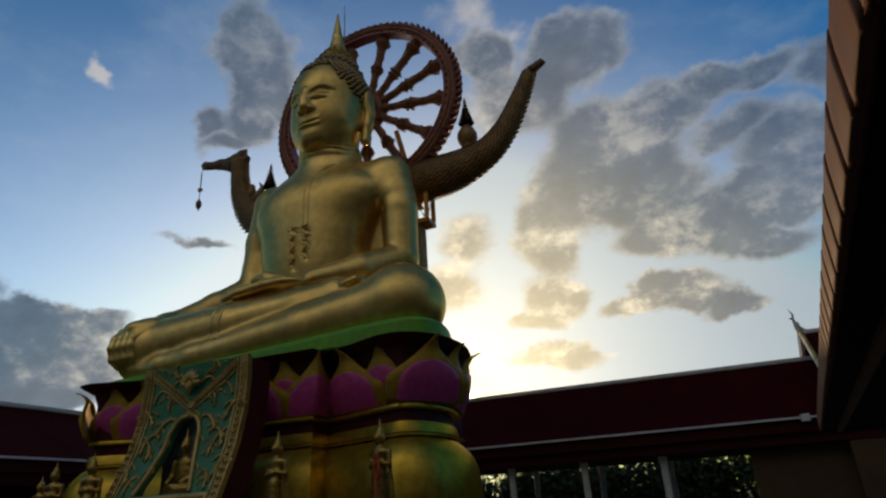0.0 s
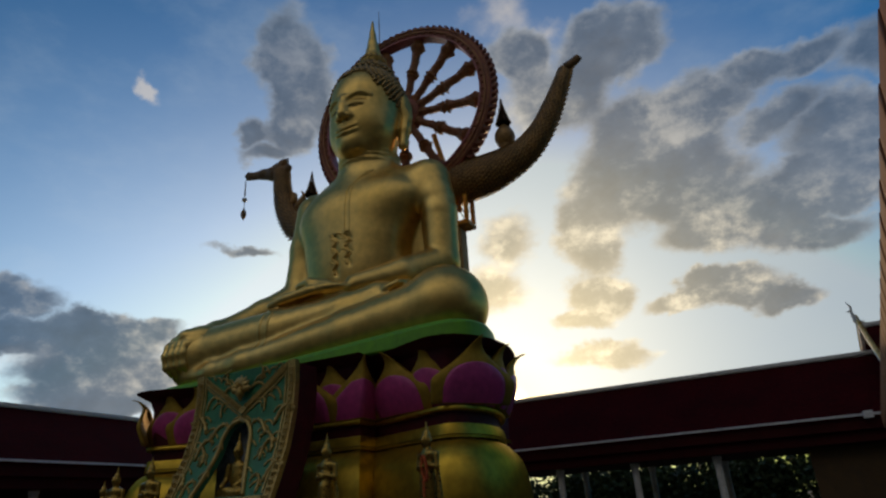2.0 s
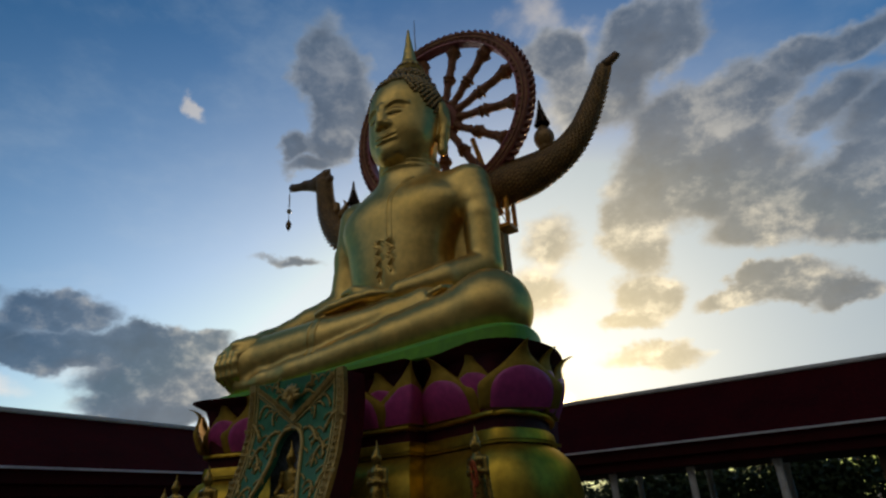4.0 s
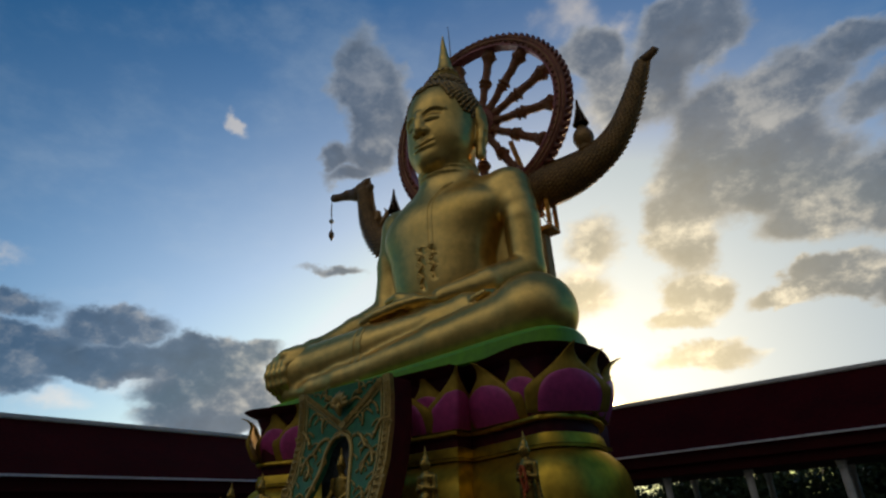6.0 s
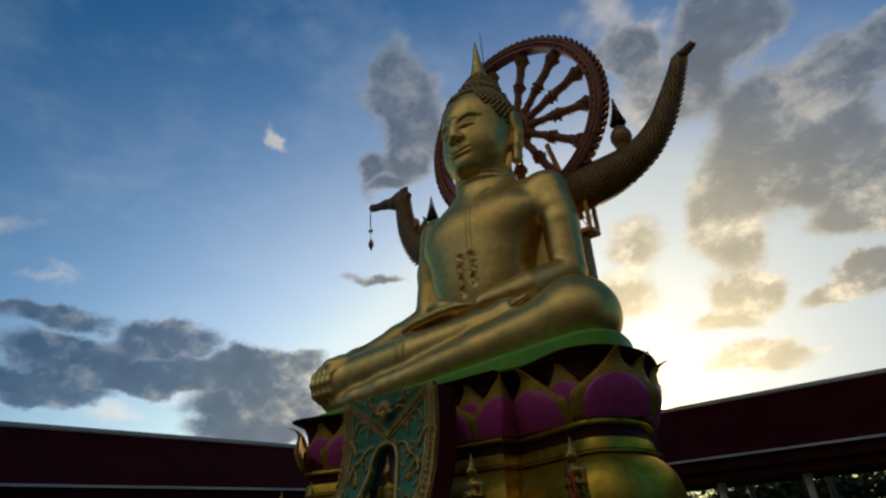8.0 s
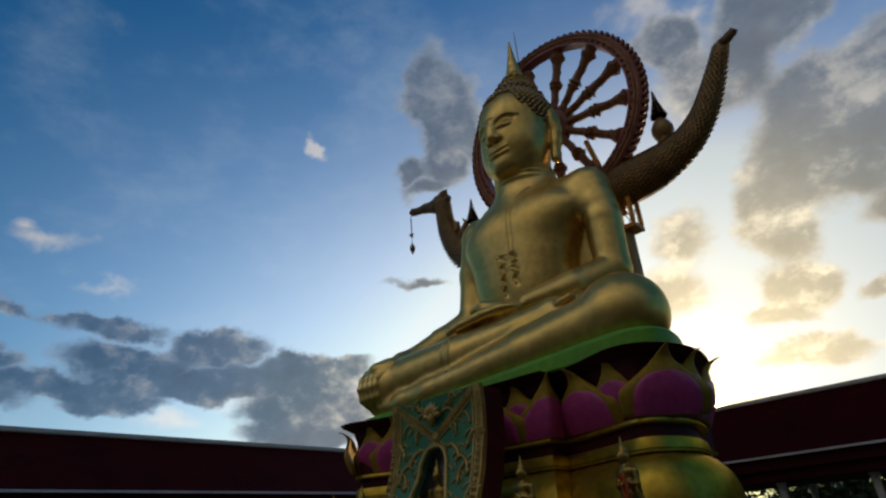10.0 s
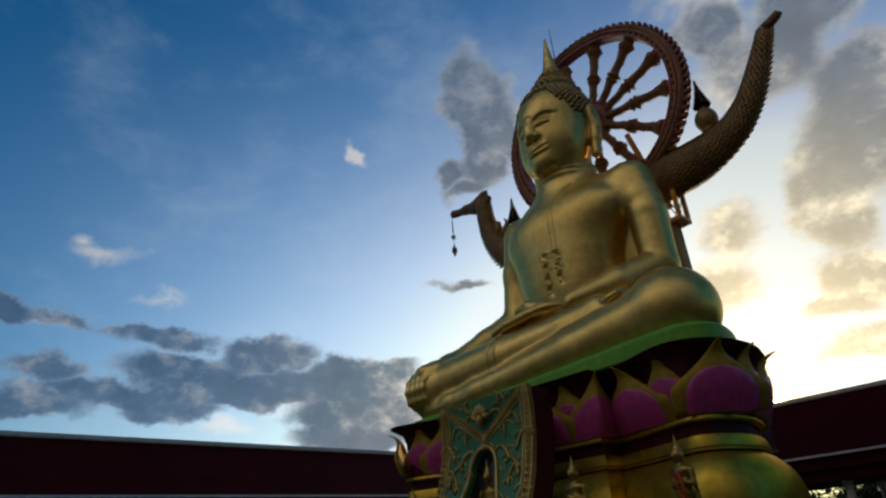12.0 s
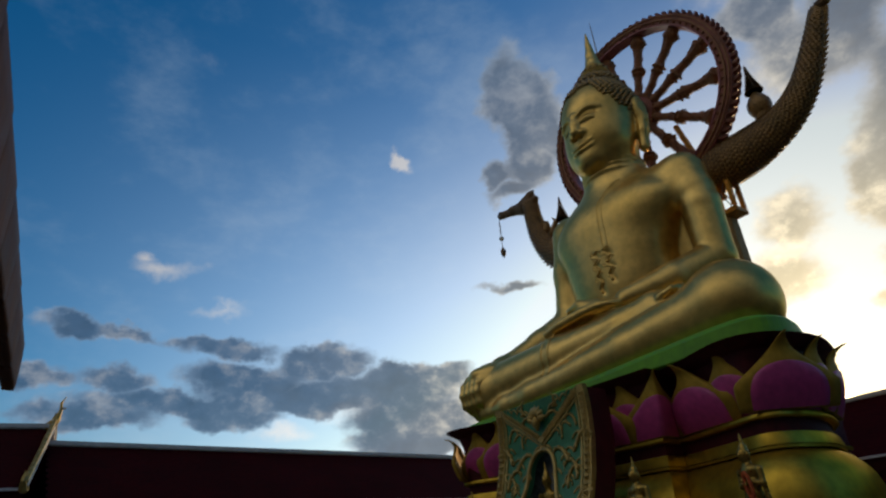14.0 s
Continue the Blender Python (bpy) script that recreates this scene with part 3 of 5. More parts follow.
side_gallery = gallery("side_gallery", 19.5, pose(-18.5, 2.0, 0, 0, 0, 90), 3.66, 5.55, 2.7, "long dark red tiled gallery beside the court", [2.0 + 2.6 * k for k in range(7)], wall=(0.1, 19.4, 4.6, 4.85))
near_hall = gallery("side_hall", 12.0, pose(-21.0, -10.34, 0, 0, 0, 78), 4.02, 6.02, 2.8, "taller red tiled hall with gilded gable beside the gallery", [2.0 + 2.6 * k for k in range(4)], wall=(0.1, 11.9, 4.6, 4.85))
gable_trim(near_hall, 12.0, 4.02, 6.02, 2.8, 1, GOLD_TRIM)

# ---------------------------------------------------------------- the corner hall under whose eaves the camera stands
HALL = pose(0, 0, 0, 0, 0, -6.6)
EAVE, LIP, EX, EYB = 2.70, 2.47, 0.315, -0.285
hall = root("corner_hall", 0, 0, 0, "corner hall with low dark eaves edged by terracotta tiles", "hall")
hall.matrix_basis = HALL
bm = bmesh.new()


def slab(bm, corners, thick):
    v = [bm.verts.new(c) for c in corners] + [bm.verts.new((c[0], c[1], c[2] - thick)) for c in corners]
    n = len(corners)
    bm.faces.new(v[:n])
    bm.faces.new(v[n:][::-1])
    for k in range(n):
        bm.faces.new((v[k], v[n + k], v[n + (k + 1) % n], v[(k + 1) % n]))


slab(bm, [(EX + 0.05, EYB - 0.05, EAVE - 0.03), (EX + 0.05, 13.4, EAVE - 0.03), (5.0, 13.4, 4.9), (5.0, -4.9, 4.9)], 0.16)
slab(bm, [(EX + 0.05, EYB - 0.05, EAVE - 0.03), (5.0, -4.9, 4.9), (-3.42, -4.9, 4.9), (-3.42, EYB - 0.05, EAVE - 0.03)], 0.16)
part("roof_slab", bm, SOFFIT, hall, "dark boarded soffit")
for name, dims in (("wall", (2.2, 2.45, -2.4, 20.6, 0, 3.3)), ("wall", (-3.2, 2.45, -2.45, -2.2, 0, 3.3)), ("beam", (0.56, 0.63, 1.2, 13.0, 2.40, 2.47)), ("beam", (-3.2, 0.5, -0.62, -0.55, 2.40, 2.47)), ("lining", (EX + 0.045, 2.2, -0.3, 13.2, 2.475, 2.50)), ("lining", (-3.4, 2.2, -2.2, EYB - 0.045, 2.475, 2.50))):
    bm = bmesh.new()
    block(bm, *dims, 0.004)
    part(name, bm, {"wall": SHADED_WALL, "beam": BEAM, "lining": SOFFIT}[name], hall)
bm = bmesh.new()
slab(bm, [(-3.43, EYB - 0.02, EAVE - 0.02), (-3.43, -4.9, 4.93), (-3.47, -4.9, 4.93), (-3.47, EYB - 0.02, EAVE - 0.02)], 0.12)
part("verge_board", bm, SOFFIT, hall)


def eave_tile_mesh(length):
    """A hooked tile end: a curved skirt with a scalloped lap at one end."""
    verts, faces = [], []
    prof = [(0.05, 0.236), (0.010, 0.240), (-0.004, 0.228), (-0.008, 0.16), (-0.008, 0.09), (-0.008, 0.03), (-0.006, 0.0), (0.02, 0.002)]
    nx = 5
    for i in range(nx + 1):
        u = i / nx
        for a, b in prof:
            shift = 0.014 * max(0.0, 1 - b / 0.24) ** 1.5
            verts.append((a - 0.004 * (1 - u), u * (length + 0.02) + shift, b))
    n = len(prof)
    for i in range(nx):
        for k in range(n - 1):
            a = i * n + k
            faces.append((a, a + n, a + n + 1, a + 1))
    m = len(verts)
    verts += [(x + 0.022, y, z) for x, y, z in verts]
    faces += [tuple(q + m for q in f[::-1]) for f in faces]
    edge = list(range(n)) + [i * n + n - 1 for i in range(1, nx + 1)] + [nx * n + k for k in range(n - 2, -1, -1)] + [i * n for i in range(nx - 1, 0, -1)]
    faces += [(a, b, m + b, m + a) for a, b in zip(edge, edge[1:] + edge[:1])]
    return mesh_of("eave_tile", verts, faces, EAVE_TILE, True)


tile_me = eave_tile_mesh(0.374)
for k in range(36):
    put("eave_tile", tile_me, hall, m=pose(EX, EYB + 0.05 + 0.374 * k, LIP - 0.003))
for k in range(10):
    put("eave_tile", tile_me, hall, m=pose(-3.42 + 0.374 * k, -0.262, LIP - 0.003, 0, 0, -90))


# ---------------------------------------------------------------- trees behind the gallery
def tree(x, y, height, spread, seed, leaves):
    rnd = random.Random(seed)
    t = root("tree", x, y, 0, "dark leafy tree behind the gallery", "tree", "trees behind the gallery")
    bm = bmesh.new()
    trunk_h = height * 0.32
    tube(bm, [(0, 0, -0.1), (0.1, 0.05, trunk_h * 0.5), (0.05, 0, trunk_h), (0.15, 0.1, height * 0.7)], [0.26, 0.2, 0.16, 0.05], 8)
    tips = []
    for k in range(9):
        a, up = rnd.uniform(0, 6.28), rnd.uniform(0.25, 0.75)
        r = spread * rnd.uniform(0.5, 0.9)
        z0 = trunk_h * rnd.uniform(0.6, 1.3)
        end = (r * math.cos(a), r * math.sin(a), z0 + (height - z0) * up)
        mid = (end[0] * 0.45, end[1] * 0.45, z0 + (end[2] - z0) * 0.6)
        tube(bm, [(0.05, 0, z0), mid, end], [0.1, 0.06, 0.02], 5)
        tips += [mid, end]
    part("trunk", bm, BARK, t, "", True)
    verts, faces = [], []
    clumps = tips + [(spread * rnd.gauss(0, 0.45), spread * rnd.gauss(0, 0.4), rnd.uniform(0.3, 0.98) * height) for _ in range(26)]
    for i in range(leaves):
        c = clumps[rnd.randrange(len(clumps))]
        p = Vector((c[0] + rnd.gauss(0, 0.42), c[1] + rnd.gauss(0, 0.42), c[2] + rnd.gauss(0, 0.34)))
        d = Vector((rnd.gauss(0, 1), rnd.gauss(0, 1), rnd.gauss(-0.3, 0.7))).normalized()
        s = d.orthogonal().normalized()
        s.rotate(Matrix.Rotation(rnd.uniform(0, 6.28), 3, d))
        le = rnd.uniform(0.16, 0.34)
        o = len(verts)
        verts += [p, p + d * le * 0.5 + s * le * 0.3, p + d * le, p + d * le * 0.5 - s * le * 0.3]
        faces.append((o, o + 1, o + 2, o + 3))
    crown = put("crown", mesh_of("crown", verts, faces, LEAF), t, "uneven crown of small dark leaves")
    return t


for i, (x, y, h, s) in enumerate(((-12.5, 31, 3.9, 2.0), (-9.3, 30, 3.6, 1.9), (-6.2, 31, 4.0, 2.1), (-3.2, 30, 4.1, 2.1), (-0.3, 31, 4.0, 2.0), (2.6, 30.5, 4.2, 2.2), (-7.8, 34, 4.0, 2.2), (-1.8, 34, 4.1, 2.2))):
    tree(x, y, h * 0.80, s, 20 + i, 3600)

# ---------------------------------------------------------------- the seated statue, one mesh
AX, AY, SEAT = -8.63, 13.6, 4.795
CX = -8.68


def seated_statue():
    A = lambda lx, y, z: (AX + lx, y, z)
    body = Clay((-13.6, 9.7, 4.4), (-3.9, 15.3, 12.0), 0.055)
    # hips, trunk, shoulders
    body.ball(A(0, 13.2, 5.9), (2.1, 1.6, 1.15))
    body.ball(A(0, 12.2, 5.6), (2.4, 1.3, 0.75), 0.3)
    body.ball(A(-0.25, 13.40, 7.4), (1.62, 1.15, 1.9), 0.4)
    body.ball(A(-0.20, 13.45, 9.25), (1.80, 1.12, 1.6), 0.4)
    body.ball(A(-0.05, 13.6, 10.25), (2.1, 0.78, 0.62), 0.5)
    body.ball(A(-0.25, 12.78, 8.6), (1.35, 0.50, 1.35), 0.6)
    body.ball(A(0.85, 12.86, 9.55), (0.85, 0.34, 0.50), 0.6)
    body.ball(A(-1.0, 12.86, 9.45), (0.85, 0.34, 0.50), 0.6)
    body.limb(A(0.05, 13.5, 10.4), A(0.05, 13.3, 11.7), 0.95, 0.82, 0.3)
    for z in (10.9, 11.06, 11.22):
        body.ball(A(0.05, 13.38, z), (0.93, 0.93, 0.075), 0.03)
    # legs: the right one lies over the left one
    body.limb(A(1.3, 13.3, 5.6), A(3.12, 11.5, 5.66), 1.0, 0.93, 0.3)
    body.limb(A(-1.3, 13.3, 5.6), A(-3.48, 11.1, 5.5), 1.0, 0.86, 0.3)
    body.chain([A(3.0, 11.35, 5.6), A(1.0, 11.0, 5.32), A(-1.7, 10.72, 5.02), A(-2.6, 10.68, 4.95), A(-3.35, 10.6, 4.93)], [0.76, 0.55, 0.37, 0.33, 0.22], 0.12)
    body.chain([A(-3.4, 11.1, 5.5), A(-1.0, 11.1, 5.72), A(0.7, 11.25, 5.95)], [0.74, 0.6, 0.44], 0.1)
    body.chain([A(0.7, 11.25, 5.95), A(1.6, 11.35, 6.15), A(2.1, 11.45, 6.25)], [0.44, 0.36, 0.2], 0.15)
    for i in range(5):
        body.limb(A(1.9 + 0.05 * i, 11.05 + 0.11 * i, 6.22 + 0.04 * i), A(2.22, 11.05 + 0.12 * i, 6.32 + 0.04 * i), 0.1, 0.07, 0.04)
    # right arm reaches over the knee
    body.chain([A(-1.92, 13.5, 10.1), A(-2.12, 13.4, 8.9), A(-2.2, 13.2, 7.55)], [0.60, 0.52, 0.48], 0.2)
    body.chain([A(-2.2, 13.2, 7.45), A(-2.70, 12.3, 6.80), A(-3.18, 11.4, 6.24)], [0.48, 0.40, 0.30], 0.15)
    hand = Clay((AX - 4.5, 9.9, 4.75), (AX - 2.5, 12.2, 7.2), 0.028)
    hand.limb(A(-2.95, 11.85, 6.50), A(-3.22, 11.35, 6.24), 0.33, 0.30, 0.1)
    hand.ball(A(-3.42, 10.95, 5.96), (0.42, 0.66, 0.26), 0.4)
    hand.ball(A(-3.54, 10.58, 5.83), (0.38, 0.28, 0.22), 0.2)
    for i in range(4):
        x = -3.88 + 0.19 * i
        hand.chain([A(x + 0.12, 10.74, 5.95), A(x + 0.05, 10.48, 5.88), A(x + 0.0, 10.34, 5.70), A(x - 0.01, 10.27, 5.48), A(x + 0.02, 10.31, 5.20), A(x + 0.07, 10.44, 4.95 + 0.05 * abs(i - 1.5))], [0.10, 0.115, 0.11, 0.10, 0.09, 0.055], 0.055)
    hand.chain([A(-3.2, 11.1, 6.12), A(-3.12, 10.75, 5.92), A(-3.10, 10.55, 5.70)], [0.24, 0.20, 0.14], 0.25)
    kv, kf = hand.skin()
    # left arm, hand open in the lap
    body.limb(A(1.90, 13.55, 10.15), A(2.10, 13.46, 9.5), 0.58, 0.50, 0.4)
    body.chain([A(2.10, 13.46, 9.5), A(2.20, 13.42, 9.0), A(2.24, 13.35, 7.6)], [0.50, 0.47, 0.44], 0.07)
    body.ball(A(1.45, 13.95, 8.4), (0.75, 0.55, 2.0), 0.1)
    body.chain([A(2.22, 13.35, 7.5), A(1.55, 12.4, 7.05), A(0.75, 11.6, 6.72)], [0.47, 0.42, 0.28], 0.07)
    body.ball(A(0.15, 11.3, 6.60), (0.62, 0.42, 0.17), 0.15)
    for i in range(4):
        body.chain([A(-0.1, 10.95 + 0.17 * i, 6.58), A(-0.75, 10.85 + 0.17 * i, 6.47), A(-1.25 + 0.05 * abs(i - 1.2), 10.82 + 0.16 * i, 6.36)], [0.13, 0.115, 0.08], 0.035)
    body.chain([A(0.3, 11.1, 6.68), A(-0.2, 11.05, 6.82), A(-0.6, 11.1, 6.80)], [0.15, 0.12, 0.08], 0.05)
    # shawl: a strip down the chest with a folded end, and robe hems at the shin, wrist and waist
    cords = bmesh.new()

    def cord(line, r):
        tube(cords, [A(x, body.front(AX + x, z) + 0.3 * r, z) for x, z in line], r, 6)

    waves = []
    for side, x0, end in ((0, -0.34, 7.40), (1, 0.02, 7.62)):
        waves.append([(x0 + (0.085 * math.sin(z * 19 + side)) * (0.5 + 0.5 * (z - end)), z) for z in np.arange(end, 8.52, 0.03)])
    for wave in waves:
        inner = [A(x + 0.08, body.front(AX + x + 0.08, z) + 0.01, z) for x, z in wave[::3]]
        body.chain(inner, [0.05] * len(inner), 0.015, carve=True)
    for x in (-0.01, 0.13):
        cord([(x + 1.1 * max(0, z - 9.75 - 0.3 * x) ** 1.8, z) for z in np.arange(8.5, 10.46, 0.05)], 0.045)
    cord([(x, 8.53 + 0.035 * math.sin(x * 22)) for x in np.arange(-0.46, 0.16, 0.03)], 0.05)
    for wave in waves:
        cord(wave, 0.048)
        cord([(x + 0.03 + 0.13 * math.sin(z * 19 + 1.3), z - 0.03) for x, z in wave[8:]], 0.035)
    for x in (-1.2, -0.98):
        cord([(x + 0.06 * (z - 5.3), z) for z in np.arange(5.3, 6.15, 0.05)], 0.045)
    cords.verts.index_update()
    sash = np.array([v.co[:] for v in cords.verts]), [tuple(v.index for v in f.verts) for f in cords.faces]
    cords.free()
    verts, faces = body.skin()

    head = Clay((AX - 1.7, 11.6, 10.8), (AX + 1.7, 15.1, 17.0), 0.032)
    H = lambda lx, y, z: (AX + 0.05 + lx, y, z)
    head.ball(H(0, 13.35, 12.95), (1.13, 1.28, 1.38))
    head.ball(H(0, 13.02, 12.0), (1.03, 0.92, 1.05), 0.35)
    head.ball(H(0, 12.5, 11.32), (0.42, 0.34, 0.30), 0.3)
    head.limb(H(0, 13.4, 10.9), H(0, 13.3, 11.8), 0.8, 0.78, 0.2)
    # brows, lids, nose, lips
    for s in (-1, 1):
        face = lambda us, z_of: [(AX + 0.05 + s * u, head.front(AX + 0.05 + s * u, z_of(u)), z_of(u)) for u in us]
        socket = face(np.linspace(0.12, 0.66, 12), lambda u: 12.50 + 0.20 * math.sin(math.pi * (u - 0.02) / 0.84))
        brow = face(np.linspace(0.10, 0.72, 14), lambda u: 12.64 + 0.20 * math.sin(math.pi * (u - 0.02) / 0.84))
        for x, y, z in socket:
            head.ball((x, y - 0.01, z), (0.07, 0.05, 0.08), 0.05, carve=True)
        for x, y, z in brow:
            head.ball((x, y + 0.04, z), (0.07, 0.055, 0.045), 0.05)
        for x, y, z in face(np.linspace(0.16, 0.54, 10), lambda u: 12.44 + 0.05 * math.sin((u - 0.16) / 0.38 * math.pi)):
            head.ball((x, y + 0.03, z), (0.06, 0.06, 0.065), 0.04)
        for x, y, z in face(np.linspace(0.16, 0.54, 16), lambda u: 12.38 - 0.03 * math.sin((u - 0.16) / 0.38 * math.pi)):
            head.ball((x, y - 0.005, z), (0.04, 0.035, 0.022), 0.015, carve=True)
        # long ears
        head.ball(H(s * 1.17, 13.55, 12.72), (0.13, 0.27, 0.48), 0.06)
        head.chain([H(s * 1.18, 13.55, 12.5), H(s * 1.14, 13.5, 11.95), H(s * 1.09, 13.44, 11.42)], [0.19, 0.17, 0.14], 0.08)
        head.ball(H(s * 1.32, 13.56, 12.74), (0.07, 0.13, 0.30), 0.04, carve=True)
        head.limb(H(s * 1.33, 13.52, 12.2), H(s * 1.24, 13.46, 11.6), 0.05, 0.04, 0.05, carve=True)
    nose = [H(0, head.front(AX + 0.05, 12.7) - 0.0, 12.7), H(0, head.front(AX + 0.05, 12.4) - 0.035, 12.4), H(0, head.front(AX + 0.05, 12.15) - 0.06, 12.14)]
    head.chain(nose, [0.11, 0.13, 0.17], 0.12)
    for s in (-1, 1):
        head.ball(H(s * 0.19, nose[2][1] + 0.12, 12.08), (0.13, 0.16, 0.11), 0.06)
        head.ball(H(s * 0.1, nose[2][1] + 0.08, 11.97), (0.055, 0.09, 0.04), 0.03, carve=True)
    mouth = [(u, head.front(AX + 0.05 + u, 11.66)) for u in np.linspace(-0.36, 0.36, 19)]
    for u, y in mouth:
        x, lift = AX + 0.05 + u, 0.07 * (u / 0.36) ** 2
        head.ball((x, y - 0.01, 11.71 + lift - 0.03 * math.exp(-(u / 0.07) ** 2)), (0.05, 0.085 * (1 - 0.6 * abs(u) / 0.36), 0.05), 0.03)
        head.ball((x, y, 11.56 + lift), (0.05, 0.10 * (1 - 0.7 * abs(u) / 0.36), 0.06), 0.03)
        head.ball((x, y - 0.06, 11.64 + lift), (0.03, 0.07, 0.016), 0.012, carve=True)
    head.ball(H(0, 12.42, 11.25), (0.2, 0.12, 0.14), 0.12)
    # crown knot and flame
    head.ball(H(0, 13.5, 14.15), (0.66, 0.7, 0.62), 0.2)
    prof = [(0.44, 14.75), (0.36, 14.95), (0.30, 15.15), (0.235, 15.4), (0.17, 15.75), (0.10, 16.2), (0.03, 16.75)]
    for (r0, z0), (r1, z1) in zip(prof, prof[1:]):
        head.limb(H(0, 13.55, z0), H(0, 13.58, z1), r0, r1, 0.03)
    for k in range(4):
        head.ball(H(0, 13.55, 14.80 + 0.13 * k), (0.50 - 0.055 * k, 0.50 - 0.055 * k, 0.06), 0.02)
    hv, hf = head.skin()
    turn = Matrix.Rotation(radians(-4), 3, "Z")
    mid = np.array((AX, 13.35, 0))
    # hair curls on the scalp
    cv, cf = [], []

    def curl(p, r):
        n0 = sum(len(c) for c in cv)
        ring = [(r * math.sin(a), r * math.cos(a)) for a in (0.0, 0.7, 1.3, 1.9)]
        pts = [(p[0], p[1], p[2] + r)]
        for s, c in ring[1:]:
            pts += [(p[0] + s * math.cos(q * math.pi / 3), p[1] + s * math.sin(q * math.pi / 3), p[2] + c) for q in range(6)]
        cv.append(pts)
        for q in range(6):
            cf.append((n0, n0 + 1 + q, n0 + 1 + (q + 1) % 6))
            for k in range(2):
                a, b = n0 + 1 + 6 * k, n0 + 7 + 6 * k
                cf.append((a + q, b + q, b + (q + 1) % 6, a + (q + 1) % 6))

    for row in range(20):
        lat = -18 + row * 5.4
        n = max(5, round(46 * math.cos(radians(lat))))
        for i in range(n):
            a = 2 * math.pi * (i + 0.5 * (row % 2)) / n
            d = (math.cos(radians(lat)) * math.sin(a), -math.cos(radians(lat)) * math.cos(a), math.sin(radians(lat)))
            x, y, z = AX + 0.05 + 1.13 * d[0], 13.35 + 1.28 * d[1], 12.95 + 1.38 * d[2]
            off = abs(x - AX - 0.05)
            line = 13.72 - 0.08 * math.exp(-(off / 0.2) ** 2) - 0.3 * max(0, off - 0.3) - 1.9 * max(0, off - 0.66) if y < 13.2 else 12.2
            if z > line:
                curl((x, y, z), 0.098 + 0.015 * random.random())
    for row in range(7):
        lat = 2 + row * 11
        n = max(5, round(24 * math.cos(radians(lat))))
        for i in range(n):
            a = 2 * math.pi * (i + 0.5 * (row % 2)) / n
            curl((AX + 0.05 + 0.68 * math.cos(radians(lat)) * math.sin(a), 13.5 - 0.72 * math.cos(radians(lat)) * math.cos(a), 14.15 + 0.64 * math.sin(radians(lat))), 0.10)
    for k in range(14):
        a = 2 * math.pi * k / 14
        curl((AX + 0.05 + 0.40 * math.sin(a), 13.55 + 0.4 * math.cos(a), 14.98), 0.085)
    cv = np.array([p for c in cv for p in c])
    # dark slits of the eyes
    ev, ef = [], []
    for s in (-1, 1):
        row = [(AX + 0.05 + s * u, 12.385 - 0.04 * math.sin((u - 0.2) / 0.44 * math.pi)) for u in np.linspace(0.22, 0.46, 9)]
        for i, (x, z) in enumerate(row):
            w = 0.045 * math.sin(math.pi * i / 8) + 0.003
            y = min(head.front(x, z), head.front(x, z + 0.05)) + 0.004
            ev += [(x, y - 0.012, z - w * 0.5), (x, y - 0.028, z + w * 0.7)]
        o = len(ev) - 18
        ef += [(o + 2 * i, o + 2 * i + 1, o + 2 * i + 3, o + 2 * i + 2) for i in range(8)]
    groups = [(verts, faces, 0), (hv, hf, 0), (cv, cf, 1), (np.array(ev), ef, 2), (sash[0], sash[1], 0), (kv, kf, 0)]
    allv, allf, mats, o = [], [], [], 0
    for v, f, m in groups:
        allv.append(v)
        allf += [tuple(int(i) + o for i in q) for q in f]
        mats += [m] * len(f)
        o += len(v)
    spin = np.array(turn)
    for i in (1, 2, 3):
        allv[i] = (allv[i] - mid) @ spin.T + mid + np.array((0.06, 0, 0))
    allv = np.vstack(allv) - np.array((AX, AY, SEAT))
    me = mesh_of("seated_statue", allv, allf, GOLD, True)
    me.materials.append(GOLD_HAIR)
    me.materials.append(EYE_BLACK)
    me.polygons.foreach_set("material_index", mats)
    ob = put("seated_statue", me, m=pose(AX, AY, SEAT))
    smooth = ob.modifiers.new("polish", "SMOOTH")
    smooth.factor, smooth.iterations = 0.5, 2
    return tagged(ob, "giant gold-painted seated statue with curled hair on a lotus plinth", "statue")


seated_statue()

# ---------------------------------------------------------------- lotus plinth
LOBE = glide([(1.74, 10.86), (2.30, 10.68), (2.90, 10.45), (3.40, 10.23), (3.74, 10.14), (3.95, 10.36), (4.08, 10.80), (4.10, 11.3), (3.98, 11.9), (3.74, 12.6), (3.30, 13.3), (2.60, 13.9)], 60)


def plan(o):
    """Half plan of the plinth, grown outward by o: front block, its corner, step back, slanting rounded lobe, side. Rows of (x from its axis, y)."""
    pts = [(0.0, 10.30 - o), (0.9, 10.30 - o), (1.76 + o * 0.6, 10.30 - o)]
    out = []
    for i in range(len(LOBE)):
        d = LOBE[min(i + 1, 59)] - LOBE[max(i - 1, 0)]
        d /= np.hypot(*d)
        out.append((LOBE[i][0] + d[1] * o, LOBE[i][1] - d[0] * o))
    inner = 1.76 + o * 0.6
    keep = [(max(x, inner), y) for x, y in out]
    pts.append((inner, next(y for x, y in out if x >= inner)))
    pts += keep
    return pts + [(2.3, 14.1 + o), (2.3, 16.9 + o), (0.0, 16.9 + o)]


def ring_plan(o):
    half = plan(o)
    return [(CX + x, y) for x, y in half] + [(CX - x, y) for x, y in half[::-1]][1:-1]


